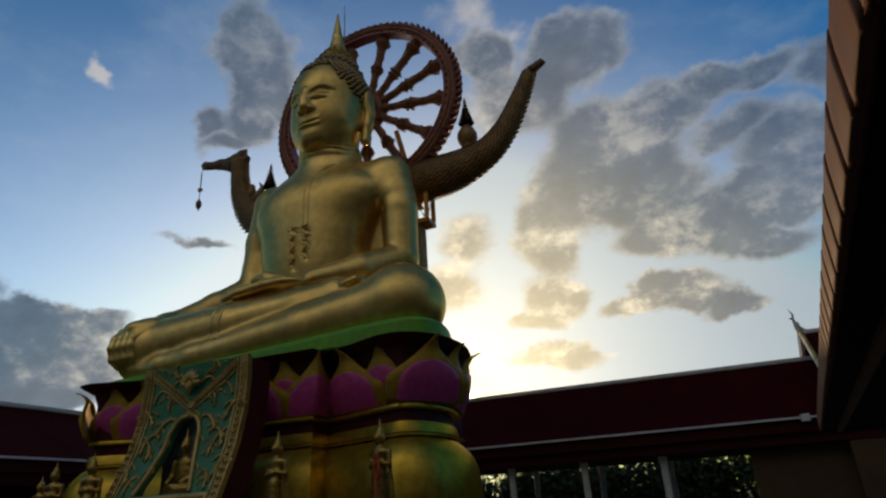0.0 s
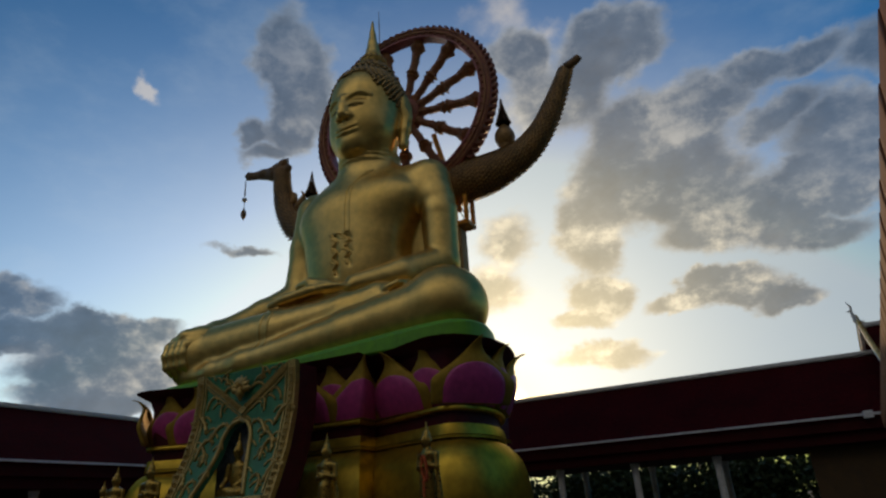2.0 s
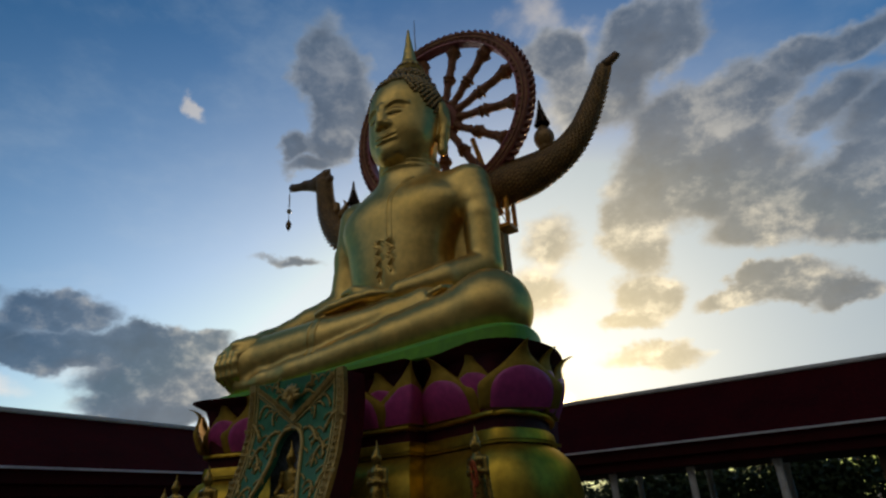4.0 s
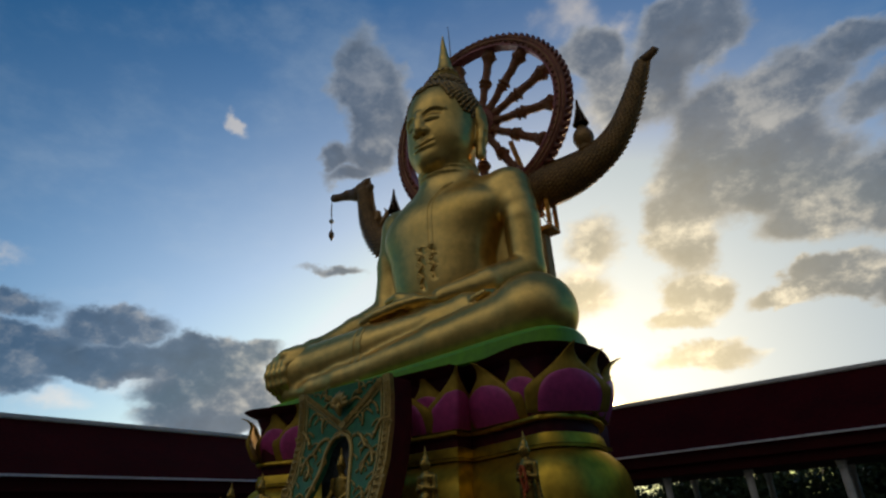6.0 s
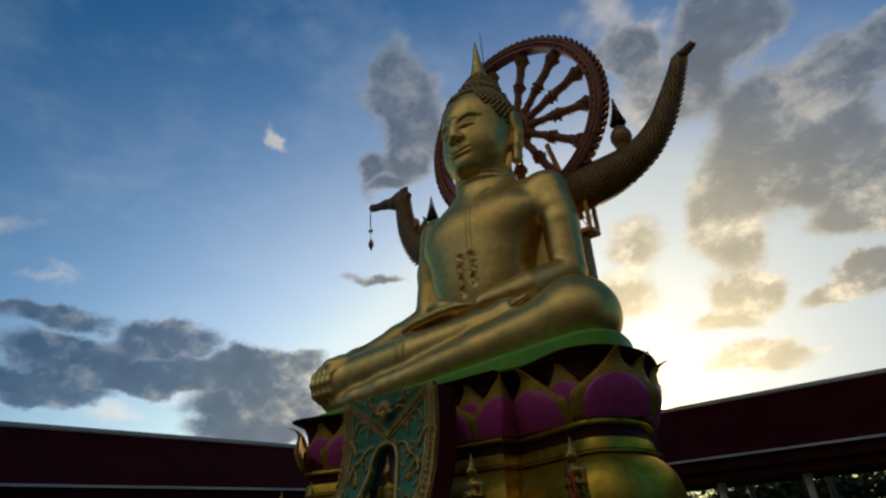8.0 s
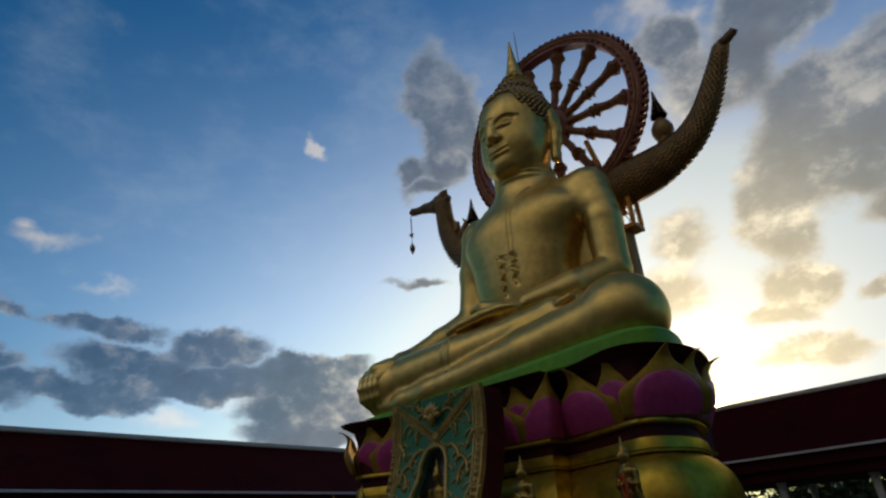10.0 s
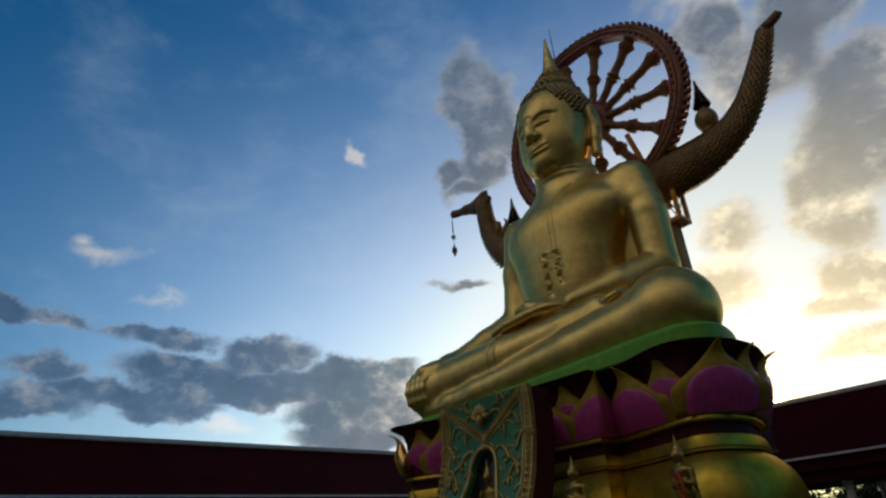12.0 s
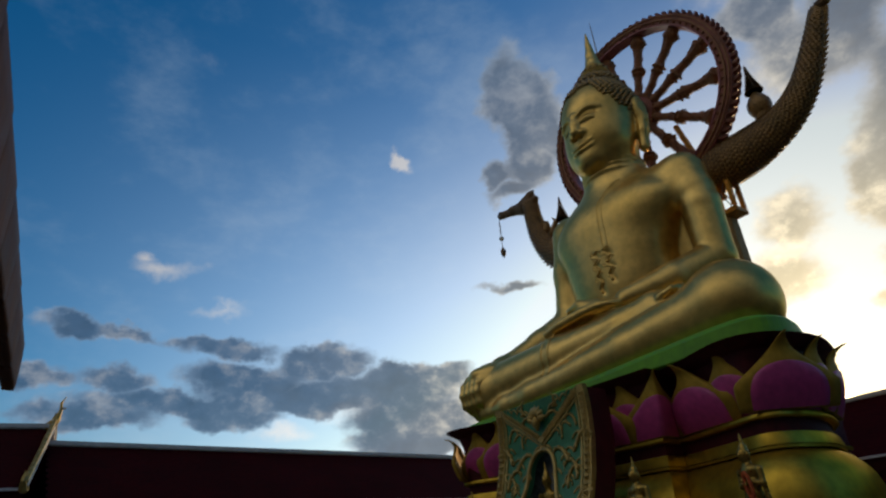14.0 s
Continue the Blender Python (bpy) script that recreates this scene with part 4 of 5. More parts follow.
def moulding(name, profile, material, parent, label=""):
    """A band that runs round the plinth; profile rows are (outward, z)."""
    bm = bmesh.new()
    rings = [[bm.verts.new((x - CX, y - AY, z)) for x, y in ring_plan(o)] for o, z in profile]
    m = min(len(r) for r in rings)
    for a, b in zip(rings, rings[1:]):
        for k in range(m):
            bm.faces.new((a[k], a[(k + 1) % m], b[(k + 1) % m], b[k]))
    for r in (rings[0], rings[-1]):
        mid = bm.verts.new((0, 0, r[0].co.z))
        for k in range(m):
            bm.faces.new((r[k], r[(k + 1) % m], mid))
    ob = part(name, bm, material, parent, label, True)
    ob.data.set_sharp_from_angle(angle=radians(32))
    return ob


plinth = root("lotus_plinth", CX, AY, 0, "gold, pink and maroon lotus plinth with carved petals under the statue", "plinth")


def curve_profile(rows, n):
    return [tuple(p) for p in glide(rows, n)]


moulding("foot", [(0.45, 0.0), (0.45, 0.45), (0.3, 0.55), (0.2, 0.75)], GOLD_BASE, plinth)
moulding("bulb", curve_profile([(0.0, 0.75), (0.28, 1.05), (0.48, 1.5), (0.50, 1.95), (0.41, 2.4), (0.21, 2.68), (0.02, 2.80)], 22), GOLD_BASE, plinth, "swelling gold body of the plinth")
moulding("bulb_fillet", [(0.02, 2.80), (0.10, 2.805), (0.10, 2.85), (0.03, 2.86)], GOLD_BASE, plinth)
moulding("gold_band", [(0.03, 2.86), (0.10, 2.865), (0.09, 2.95), (0.06, 3.05), (0.02, 3.06)], GOLD_BASE, plinth)
moulding("maroon_neck", [(-0.02, 3.06), (0.0, 3.27)], MAROON, plinth, "dark maroon recess")
moulding("upper_band", [(0.0, 3.265), (0.09, 3.27), (0.12, 3.30), (0.11, 3.35), (0.03, 3.365)], GOLD_BASE, plinth)
moulding("drum", [(-0.02, 3.365), (0.02, 3.7), (0.06, 4.15), (0.14, 4.38), (0.36, 4.50), (0.46, 4.555)], MAROON, plinth, "maroon drum behind the petals")
bm = bmesh.new()
rings = []
SEAT_EDGE = glide([(0.0, 10.13), (1.6, 10.13), (3.2, 10.15), (3.85, 10.30), (4.12, 10.72), (4.12, 11.3), (3.9, 12.1), (3.5, 13.0), (2.6, 14.0), (1.2, 14.5), (0.0, 14.6)], 49)
for o, z in ((0.0, 4.56), (0.02, 4.58), (0.01, 4.80), (-0.03, 4.86), (-0.12, 4.92)):
    half = [(0.10 + x * (1 + o * 0.3), y + o * (1 if y > 12.3 else -1) - AY) for x, y in SEAT_EDGE]
    ring = half + [(0.10 - (x - 0.10) * 1.09, y) for x, y in half[-2:0:-1]]
    rings.append([bm.verts.new((x, y, z + (max(-0.2, 0.055 * (x - 1.8)) if z > 4.7 else 0.0))) for x, y in ring])
for a, b in zip(rings, rings[1:]):
    for k in range(len(a)):
        bm.faces.new((a[k], a[(k + 1) % len(a)], b[(k + 1) % len(a)], b[k]))
bm.faces.new(rings[0][::-1])
bm.faces.new(rings[-1])
part("cushion", bm, GREEN, plinth, "flat green-painted seat slab")


def petal_meshes(width, height, curl, fold=0.0):
    """A lotus petal's gold back and its raised pink face, standing round the origin at its foot; -y is outward. fold bends it round a square corner."""
    def at(u, v, inset, scale):
        t = max(0.0, (v - 0.34) / 0.66)
        ogee = (1 - t) - 0.16 * math.sin(math.pi * t) * (0.35 + t)
        w = width * 0.5 * (0.93 + 0.07 * math.sin(min(v / 0.34, 1) * math.pi / 2)) * (max(0.0, ogee) * 0.985 + 0.015)
        belly = 0.15 * math.sin(min(1, v / 0.9) * math.pi) ** 0.8 * (1 - 0.6 * u * u)
        hook = max(0, (v - 0.72) / 0.28)
        tip = 0.26 * v + curl * hook ** 1.6
        x = u * w * scale
        return Vector((x * (1 - 0.29 * fold), fold * abs(x) * 0.7 - (0.05 + belly + tip + inset), v * height - 0.05 * height * hook ** 3))

    def sheet(rows, cols, v0, v1, inset, scale, thick):
        verts, faces = [], []
        for i in range(rows + 1):
            for j in range(cols + 1):
                u, v = -1 + 2 * j / cols, v0 + (v1 - v0) * i / rows
                p = at(u, v, inset, scale)
                verts += [p]
        m = len(verts)
        verts += [v + Vector((0, thick, 0)) for v in verts]
        c1 = cols + 1
        for i in range(rows):
            for j in range(cols):
                a = i * c1 + j
                faces.append((a, a + 1, a + c1 + 1, a + c1))
                faces.append((m + a, m + a + c1, m + a + c1 + 1, m + a + 1))
        rim = [j for j in range(cols + 1)] + [i * c1 + cols for i in range(1, rows + 1)] + [rows * c1 + j for j in range(cols - 1, -1, -1)] + [i * c1 for i in range(rows - 1, 0, -1)]
        for a, b in zip(rim, rim[1:] + rim[:1]):
            faces.append((b, a, m + a, m + b))
        return verts, faces

    v, f = sheet(16, 8, 0, 1.0, 0.0, 1.0, 0.07)
    gold = mesh_of("petal", v, f, PETAL_GOLD, True)
    verts, faces, rows, cols, top = [], [], 14, 12, 0.58
    for i in range(rows + 1):
        s = math.sin(i / rows * math.pi / 2)
        for j in range(cols + 1):
            u = -1 + 2 * j / cols
            v = 0.01 + top * s * (1 - 0.05 * math.exp(-(u / 0.25) ** 2))
            full = at(1, v, 0, 1).x
            half = max(0.004, min(full - 0.12, 0.375 * width * (0.95 + 0.05 * min(1, s / 0.3)) * math.sqrt(max(0.0, 1 - max(0.0, (s - 0.1) / 0.9) ** 3.2))))
            p = at(u * half / max(full, 1e-3), v, 0.03 * math.sqrt(max(0.0, 1 - u * u * 0.8)), 1)
            verts.append(p)
    m, c1 = len(verts), cols + 1
    verts += [v + Vector((0, 0.05, 0)) for v in verts]
    for i in range(rows):
        for j in range(cols):
            a = i * c1 + j
            faces += [(a, a + 1, a + c1 + 1, a + c1), (m + a, m + a + c1, m + a + c1 + 1, m + a + 1)]
    for i in range(rows):
        for a, b in ((i * c1, (i + 1) * c1), ((i + 1) * c1 + cols, i * c1 + cols)):
            faces.append((a, b, m + b, m + a))
    v, f = verts, faces
    return gold, mesh_of("petal_face", v, f, PINK, True)


BIG = petal_meshes(1.72, 1.20, 0.30)
SMALL = petal_meshes(1.35, 1.22, 0.24)
CORNER = petal_meshes(1.62, 1.20, 0.20, 1.0)


def petal(x, y, turn, kind, out=0.0):
    m = pose(x - CX, y - AY, 3.37, 0, 0, turn) @ Matrix.Translation((0, -out, 0))
    p = put("petal", kind[0], plinth, m=m)
    put("petal_face", kind[1], p, "pink petal face")


for side in (1, -1):
    for x, y, turn, kind, out in ((2.62, 10.58, -17, BIG, 0.05), (3.34, 10.28, -10, SMALL, -0.14), (4.03, 10.46, 54, BIG, 0.05), (4.09, 11.15, 86, SMALL, 0.04), (4.02, 11.9, 104, BIG, 0.05), (3.74, 12.6, 114, SMALL, -0.05), (3.35, 13.2, 124, BIG, 0.04)):
        petal(CX + side * x, y, turn * side, kind, out)
    petal(CX + side * 1.76, 10.30, 45 * side, CORNER, 0.05)
    petal(CX + side * 1.18, 10.30, 0, SMALL, -0.15)
    petal(CX + side * 0.50, 10.30, 0, BIG, 0.03)

# ---------------------------------------------------------------- carved apron panel in front of the plinth
APRON = [(4.42, 9.12), (4.0, 9.14), (3.45, 9.10), (2.85, 8.94), (2.4, 8.75), (2.0, 8.56), (1.5, 8.25), (0.9, 7.85), (0.0, 7.55)]
AZ, AYS = [a[0] for a in APRON][::-1], [a[1] for a in APRON][::-1]
PX = -8.80


def apron_y(z):
    return float(np.interp(z, AZ, AYS))


apron = root("apron_panel", PX, 9.0, 0, "curved green panel carved with gold scrollwork and a niche", "panel")
apron.scale = (0.9, 1.0, 1.0)


def half_width(z):
    return 1.36 + 0.02 * max(0, 3.5 - z)


def niche_half(z):
    """Half the niche's opening at a height, none above or below it."""
    if z > 3.40 or z < 2.08:
        return 0.0
    if z > 2.98:
        return 0.36 * math.sqrt(max(0.0, 1 - ((z - 2.98) / 0.43) ** 2))
    return 0.36 + 0.30 * ((2.98 - z) / 0.9) ** 1.3


def apron_sheet(name, strips, material, proud, depth, label="", parent=apron):
    """Panels between left and right lines that vary with height: strips of (z0, z1, left(z), right(z))."""
    bm = bmesh.new()
    for z0, z1, left, right in strips:
        n = max(2, int((z1 - z0) / 0.05))
        rows = []
        for z in np.linspace(z0, z1, n):
            y = apron_y(z) - proud
            cols = [left(z), right(z)]
            rows.append([bm.verts.new((c, yy - 9.0, z)) for c in cols for yy in (y, y + depth)])
        for a, b in zip(rows, rows[1:]):
            for p, q in ((0, 2), (2, 3), (3, 1), (1, 0)):
                bm.faces.new((a[p], a[q], b[q], b[p]))
        bm.faces.new((rows[0][0], rows[0][1], rows[0][3], rows[0][2]))
        bm.faces.new((rows[-1][0], rows[-1][2], rows[-1][3], rows[-1][1]))
    return part(name, bm, material, parent, label)


HW = half_width
apron_sheet("field", [(3.40, 4.42, lambda z: -HW(z), lambda z: HW(z)), (2.08, 3.40, lambda z: -HW(z), lambda z: -niche_half(z)), (2.08, 3.40, lambda z: niche_half(z), lambda z: HW(z)), (0.0, 2.08, lambda z: -HW(z), lambda z: HW(z))], JADE, 0.0, 0.12)
for s in (-1, 1):
    lo, hi = (lambda z: -HW(z) - 0.03, lambda z: -HW(z) + 0.17) if s < 0 else (lambda z: HW(z) - 0.17, lambda z: HW(z) + 0.03)
    apron_sheet("side_border", [(0.0, 4.44, lo, hi)], GOLD_TRIM, 0.035, 0.12, "gold fretwork border")
    lo, hi = (lambda z: -HW(z) + 0.21, lambda z: -HW(z) + 0.25) if s < 0 else (lambda z: HW(z) - 0.25, lambda z: HW(z) - 0.21)
    apron_sheet("bead", [(2.1, 4.40, lo, hi)], GOLD_TRIM, 0.03, 0.05)
    # dark sides that join the panel to the plinth
    apron_sheet("cheek", [(0.0, 4.40, (lambda z: -HW(z) + 0.02) if s < 0 else (lambda z: HW(z) - 0.10), (lambda z: -HW(z) + 0.10) if s < 0 else (lambda z: HW(z) - 0.02))], MAROON, -0.125, 0.55, "maroon side")


def chevron(name, top, drop, thick, proud, material, label=""):
    bm = bmesh.new()
    for s in (-1, 1):
        rows = []
        for i in range(19):
            u = i / 18
            x, z = s * (1.16 * (1 - u)), top - drop * u
            rows.append([bm.verts.new((x, apron_y(z + d) - proud + e - 9.0, z + d)) for d in (0, thick) for e in (0, 0.06)])
        for a, b in zip(rows, rows[1:]):
            for p, q in ((0, 1), (1, 3), (3, 2), (2, 0)):
                bm.faces.new((a[p], a[q], b[q], b[p]))
        bm.faces.new((rows[0][0], rows[0][1], rows[0][3], rows[0][2]))
        bm.faces.new((rows[-1][0], rows[-1][2], rows[-1][3], rows[-1][1]))
    return part(name, bm, material, apron, label)


chevron("chevron", 4.28, 0.72, 0.13, 0.04, GOLD_TRIM, "gold fretwork chevron")
chevron("chevron_bead", 4.21, 0.72, 0.035, 0.03, GOLD_TRIM)


def fret(points, size):
    """Raised key pieces along a border, joined."""
    bm = bmesh.new()
    for i, (x, z, a) in enumerate(points):
        y = apron_y(z) - 0.045
        m = Matrix.Translation((x, y - 9.0, z)) @ Matrix.Rotation(a, 4, "Y")
        for dx, dz, w, h in ((0, 0.36, 0.8, 0.16), (-0.32, 0, 0.16, 0.8), (0.1, -0.3, 0.6, 0.16), (0.3, -0.05, 0.16, 0.5)):
            bmesh.ops.create_cube(bm, size=1, matrix=m @ Matrix.Translation((dx * size, 0, dz * size)) @ Matrix.Diagonal((w * size, 0.03, h * size, 1)))
    return tagged(part("fretwork", bm, GOLD_TRIM, apron), kind="stuff")


for s in (-1, 1):
    fret([(s * (HW(z) - 0.07), z, 0.0) for z in np.arange(1.0, 4.36, 0.125)], 0.12)
fret([(s * 1.12 * (1 - u), 4.345 - 0.72 * u, s * -0.55) for s in (-1, 1) for u in np.arange(0.04, 0.97, 0.085)], 0.10)
# rim of the niche and the sill under it
bm = bmesh.new()
rim = [(0.40 + 0.30 * ((2.98 - z) / 0.9) ** 1.3 if z < 2.98 else 0.40 * math.sqrt(max(0, 1 - ((z - 2.98) / 0.48) ** 2)), z) for z in np.linspace(2.08, 3.46, 40)]
loop = rim + [(-x, z) for x, z in rim[::-1]]
tube(bm, [(x, apron_y(z) - 0.02 - 9.0, z) for x, z in loop], 0.045, 6)
part("niche_rim", bm, GOLD_TRIM, apron, "", True)
apron_sheet("sill_band", [(1.86, 2.06, lambda z: -HW(z) + 0.2, lambda z: HW(z) - 0.2)], GOLD_TRIM, 0.05, 0.08)
fret([(x, 1.96, 0.0) for x in np.arange(-1.05, 1.1, 0.15)], 0.12)
bm = bmesh.new()
block(bm, -0.95, 0.95, 0.40, 0.48, 1.95, 3.6)
block(bm, -0.95, 0.95, -0.30, 0.40, 1.92, 2.07)
part("niche_back", bm, NICHE, apron, "grey mosaic back of the niche")


def scroll(x, z, size, turn, flip, lift=0.05):
    """One carved flame scroll: a curling stem with three tongues."""
    bm = bmesh.new()

    def curl(x0, z0, length, a0, bend, r):
        pts, a, px, pz = [], a0, x0, z0
        n = 14
        for i in range(n + 1):
            pts.append((px, apron_y(min(4.4, max(0.2, pz))) - lift * 0.45 - 9.0, pz))
            a += flip * bend * (0.25 + 1.5 * (i / n) ** 2) / n
            px += math.cos(a) * length / n
            pz += math.sin(a) * length / n
        tube(bm, pts, [r * (0.6 + 0.6 * math.sin(math.pi * min(1, i / n + 0.15))) * (1 - (i / n) ** 3 * 0.7) for i in range(n + 1)], 6, (0, 1, 0), 1.1)
        return pts
    main = curl(x, z, size * 1.4, turn, 5.6, 0.023 * size / 0.5)

    def lobe(p, a, length, bend, r):
        pts, px, pz, n = [], p[0], p[2], 9
        for i in range(n + 1):
            pts.append((px, apron_y(min(4.4, max(0.2, pz))) - lift * 0.4 - 9.0, pz))
            a += bend / n * (0.5 + i / n)
            px += math.cos(a) * length / n
            pz += math.sin(a) * length / n
        tube(bm, pts, [r * (0.55 + 0.45 * math.sin(math.pi * min(1.0, 0.3 + i / n))) * (1.02 - (i / n) ** 1.5) for i in range(n + 1)], 6, (0, 1, 0), 0.8)
    for k in range(6):
        p, q = main[1 + 2 * k], main[2 + 2 * k]
        way = math.atan2(q[2] - p[2], q[0] - p[0])
        lobe(p, way - flip * 0.55, size * (0.30 - 0.025 * k), flip * 3.0, 0.042 * size / 0.5)
        lobe(p, way + flip * 0.45, size * (0.16 - 0.015 * k), -flip * 2.4, 0.030 * size / 0.5)
    part("scroll", bm, GOLD_TRIM, apron, "", True)


for s in (-1, 1):
    up = math.pi / 2
    scroll(s * 0.95, 3.28, 0.60, up - s * 0.15, -s)
    scroll(s * 0.74, 3.12, 0.55, up + s * 0.2, s)
    scroll(s * 1.02, 2.78, 0.55, up - s * 0.1, s)
    scroll(s * 0.80, 2.66, 0.50, up + s * 0.25, -s)
    scroll(s * 1.08, 2.28, 0.52, up, -s)
    scroll(s * 0.98, 2.10, 0.42, up - s * 0.3, s)
    scroll(s * 0.58, 3.55, 0.34, up - s * 0.5, s)
    scroll(s * 1.03, 3.72, 0.40, up, s)
    scroll(s * 0.18, 4.02, 0.42, up - s * 0.75, -s)
    scroll(s * 0.42, 4.18, 0.32, up - s * 0.9, s)
    for k, z in enumerate(np.arange(2.2, 3.75, 0.24)):
        inner, outer = niche_half(z) + 0.14, HW(z) - 0.36
        for q in range(2):
            x = inner + (outer - inner) * (0.15 + 0.7 * q)
            scroll(s * x, z + 0.1 * q, 0.30, up + s * (0.5 if (k + q) % 2 else -0.5), s if (k + q) % 2 else -s, 0.03)
    for k in range(4):
        scroll(s * (0.28 + 0.2 * k), 4.10 + 0.075 * k, 0.3 - 0.04 * k, up - s * 0.2, -s, 0.03)
    for k in range(3):
        scroll(s * (0.12 + 0.27 * k), 3.98 + 0.16 * k, 0.22, up + s * 0.3 * (-1) ** k, s * (-1) ** k, 0.03)
    scroll(s * 0.6, 1.25, 0.5, up - s * 0.4, s)
    scroll(s * 1.0, 1.15, 0.5, up, -s)
bm = bmesh.new()
for k in range(7):
    a = math.pi * (0.08 + 0.84 * k / 6)
    tube(bm, [(0.05 * math.cos(a), 9.05 - 9.0, 3.98 + 0.05 * math.sin(a)), (0.18 * math.cos(a), 8.99 - 9.0, 3.98 + 0.2 * math.sin(a)), (0.27 * math.cos(a), 9.04 - 9.0, 3.98 + 0.32 * math.sin(a))], [0.05, 0.07, 0.012], 6)
tube(bm, [(0, 0.03, 3.80), (0, 0.0, 3.95), (0, 0.02, 4.1)], [0.02, 0.1, 0.03], 8)
part("palmette", bm, GOLD_TRIM, apron, "", True)


# ---------------------------------------------------------------- small gilded statues
def figure_mesh(name, seated):
    c = Clay((-0.65, -0.5, -0.02), (0.65, 0.5, 2.3), 0.022)
    if seated:
        c.ball((0, 0, 0.12), (0.52, 0.30, 0.13), 0.05)
        c.limb((-0.42, -0.1, 0.14), (0.2, -0.22, 0.12), 0.12, 0.08, 0.04)
        c.limb((0.42, -0.1, 0.14), (-0.2, -0.22, 0.2), 0.12, 0.07, 0.04)
        c.ball((0, 0.03, 0.5), (0.24, 0.16, 0.36), 0.06)
        c.ball((0, 0.04, 0.74), (0.3, 0.13, 0.11), 0.06)
        for s in (-1, 1):
            c.chain([(s * 0.3, 0.04, 0.74), (s * 0.36, 0.02, 0.45), (s * (0.1 if s > 0 else 0.34), -0.2, 0.28)], [0.09, 0.075, 0.06], 0.04)
        base = 0.9
    else:
        c.limb((0, 0, 0.1), (0, 0, 0.75), 0.20, 0.18, 0.08)
        c.ball((0, 0, 0.05), (0.34, 0.26, 0.1), 0.04)
        c.ball((0, 0, 1.05), (0.20, 0.14, 0.36), 0.08)
        c.ball((0, 0.02, 1.27), (0.31, 0.13, 0.12), 0.08)
        for s in (-1, 1):
            c.chain([(s * 0.3, 0.02, 1.26), (s * 0.34, 0.0, 0.98), (-s * 0.06, -0.2, 1.04 + 0.04 * s)], [0.075, 0.055, 0.042], 0.03)
            c.chain([(s * 0.3, 0.04, 0.95), (s * 0.33, 0.06, 0.3)], [0.045, 0.07], 0.05)
        base = 1.38
    c.limb((0, 0.02, base - 0.06), (0, 0.0, base + 0.08), 0.085, 0.085, 0.04)
    c.ball((0, -0.01, base + 0.2), (0.125, 0.14, 0.17), 0.03)
    c.ball((0, -0.15, base + 0.19), (0.02, 0.03, 0.04), 0.02)
    for s in (-1, 1):
        c.ball((s * 0.125, 0.01, base + 0.17), (0.025, 0.04, 0.1), 0.02)
    c.ball((0, 0.01, base + 0.36), (0.085, 0.085, 0.08), 0.03)
    c.limb((0, 0.01, base + 0.42), (0, 0.01, base + 0.68), 0.045, 0.008, 0.02)
    v, f = c.skin()
    return mesh_of(name, v, [tuple(int(i) for i in q) for q in f], GOLD_FIGURE, True)


standing = figure_mesh("standing_statue", False)
LOW = 1.60
for x, y, turn, size in ((-6.36, 8.5, -14, 0.64), (-4.53, 8.5, -24, 0.64), (-10.38, 8.5, 4, 0.64), (-11.32, 8.5, 4, 0.6), (-12.0, 8.75, 4, 0.5)):
    ped = root("figure_pedestal", x, y, 0, "small stepped gold pedestal under a standing statue", "pedestal", "pedestals round the plinth")
    for n, (w, z0, z1) in enumerate(((0.34, 0.0, 0.25), (0.24, 0.25, LOW - 0.12), (0.29, LOW - 0.12, LOW - 0.004))):
        bm = bmesh.new()
        block(bm, -w, w, -w, w, z0, z1, 0.02)
        part(("foot", "shaft", "cap")[n], bm, GOLD_BASE, ped)
    ob = put("standing_statue", standing, m=pose(x, y, LOW, 0, 0, turn) @ Matrix.Diagonal((size, size, size, 1)))
    tagged(ob, "small gilded standing statue with a pointed flame crown", "statue", "standing statues round the plinth")
seat = put("niche_statue", figure_mesh("niche_statue", True), m=pose(PX + 0.02, 9.05, 2.07, 0, 0, 0) @ Matrix.Diagonal((0.74, 0.6, 0.74, 1)))
tagged(seat, "small gilded seated statue in the panel's niche", "statue")
bm = bmesh.new()
for k in range(40):
    a = 2 * math.pi * k / 40
    bmesh.ops.create_icosphere(bm, subdivisions=1, radius=0.05, matrix=Matrix.Translation((0.10 * math.sin(a), -0.2 - 0.03 * math.cos(a), 0.35 + 0.3 * math.cos(a))))
for k in range(6):
    bmesh.ops.create_icosphere(bm, subdivisions=1, radius=0.045, matrix=Matrix.Translation((0.02 * (k % 2), -0.24, 0.02 - 0.07 * k)))
wreath = part("flower_garland", bm, ORANGE_CLOTH, None, "string of orange marigolds hung on a gilded statue")
tagged(wreath, category="garland")
wreath.matrix_basis = pose(-4.46, 8.46, 2.02, 0, 0, -24) @ Matrix.Diagonal((0.5, 0.6, 0.55, 1))

# ---------------------------------------------------------------- spoked wheel behind the head
WX, WY, WZ = -8.59, 15.5, 14.24
wheel = root("dharma_wheel", WX, WY, WZ, "large red and gold carved spoked wheel behind the statue's head", "wheel")


def annulus(bm, r0, r1, y0, y1, n=96):
    rings = []
    for r, y in ((r0, y0), (r1, y0), (r1, y1), (r0, y1)):
        rings.append([bm.verts.new((r * math.cos(2 * math.pi * k / n), y, r * math.sin(2 * math.pi * k / n))) for k in range(n)])
    for a, b in zip(rings, rings[1:] + rings[:1]):
        for k in range(n):
            bm.faces.new((a[k], a[(k + 1) % n], b[(k + 1) % n], b[k]))


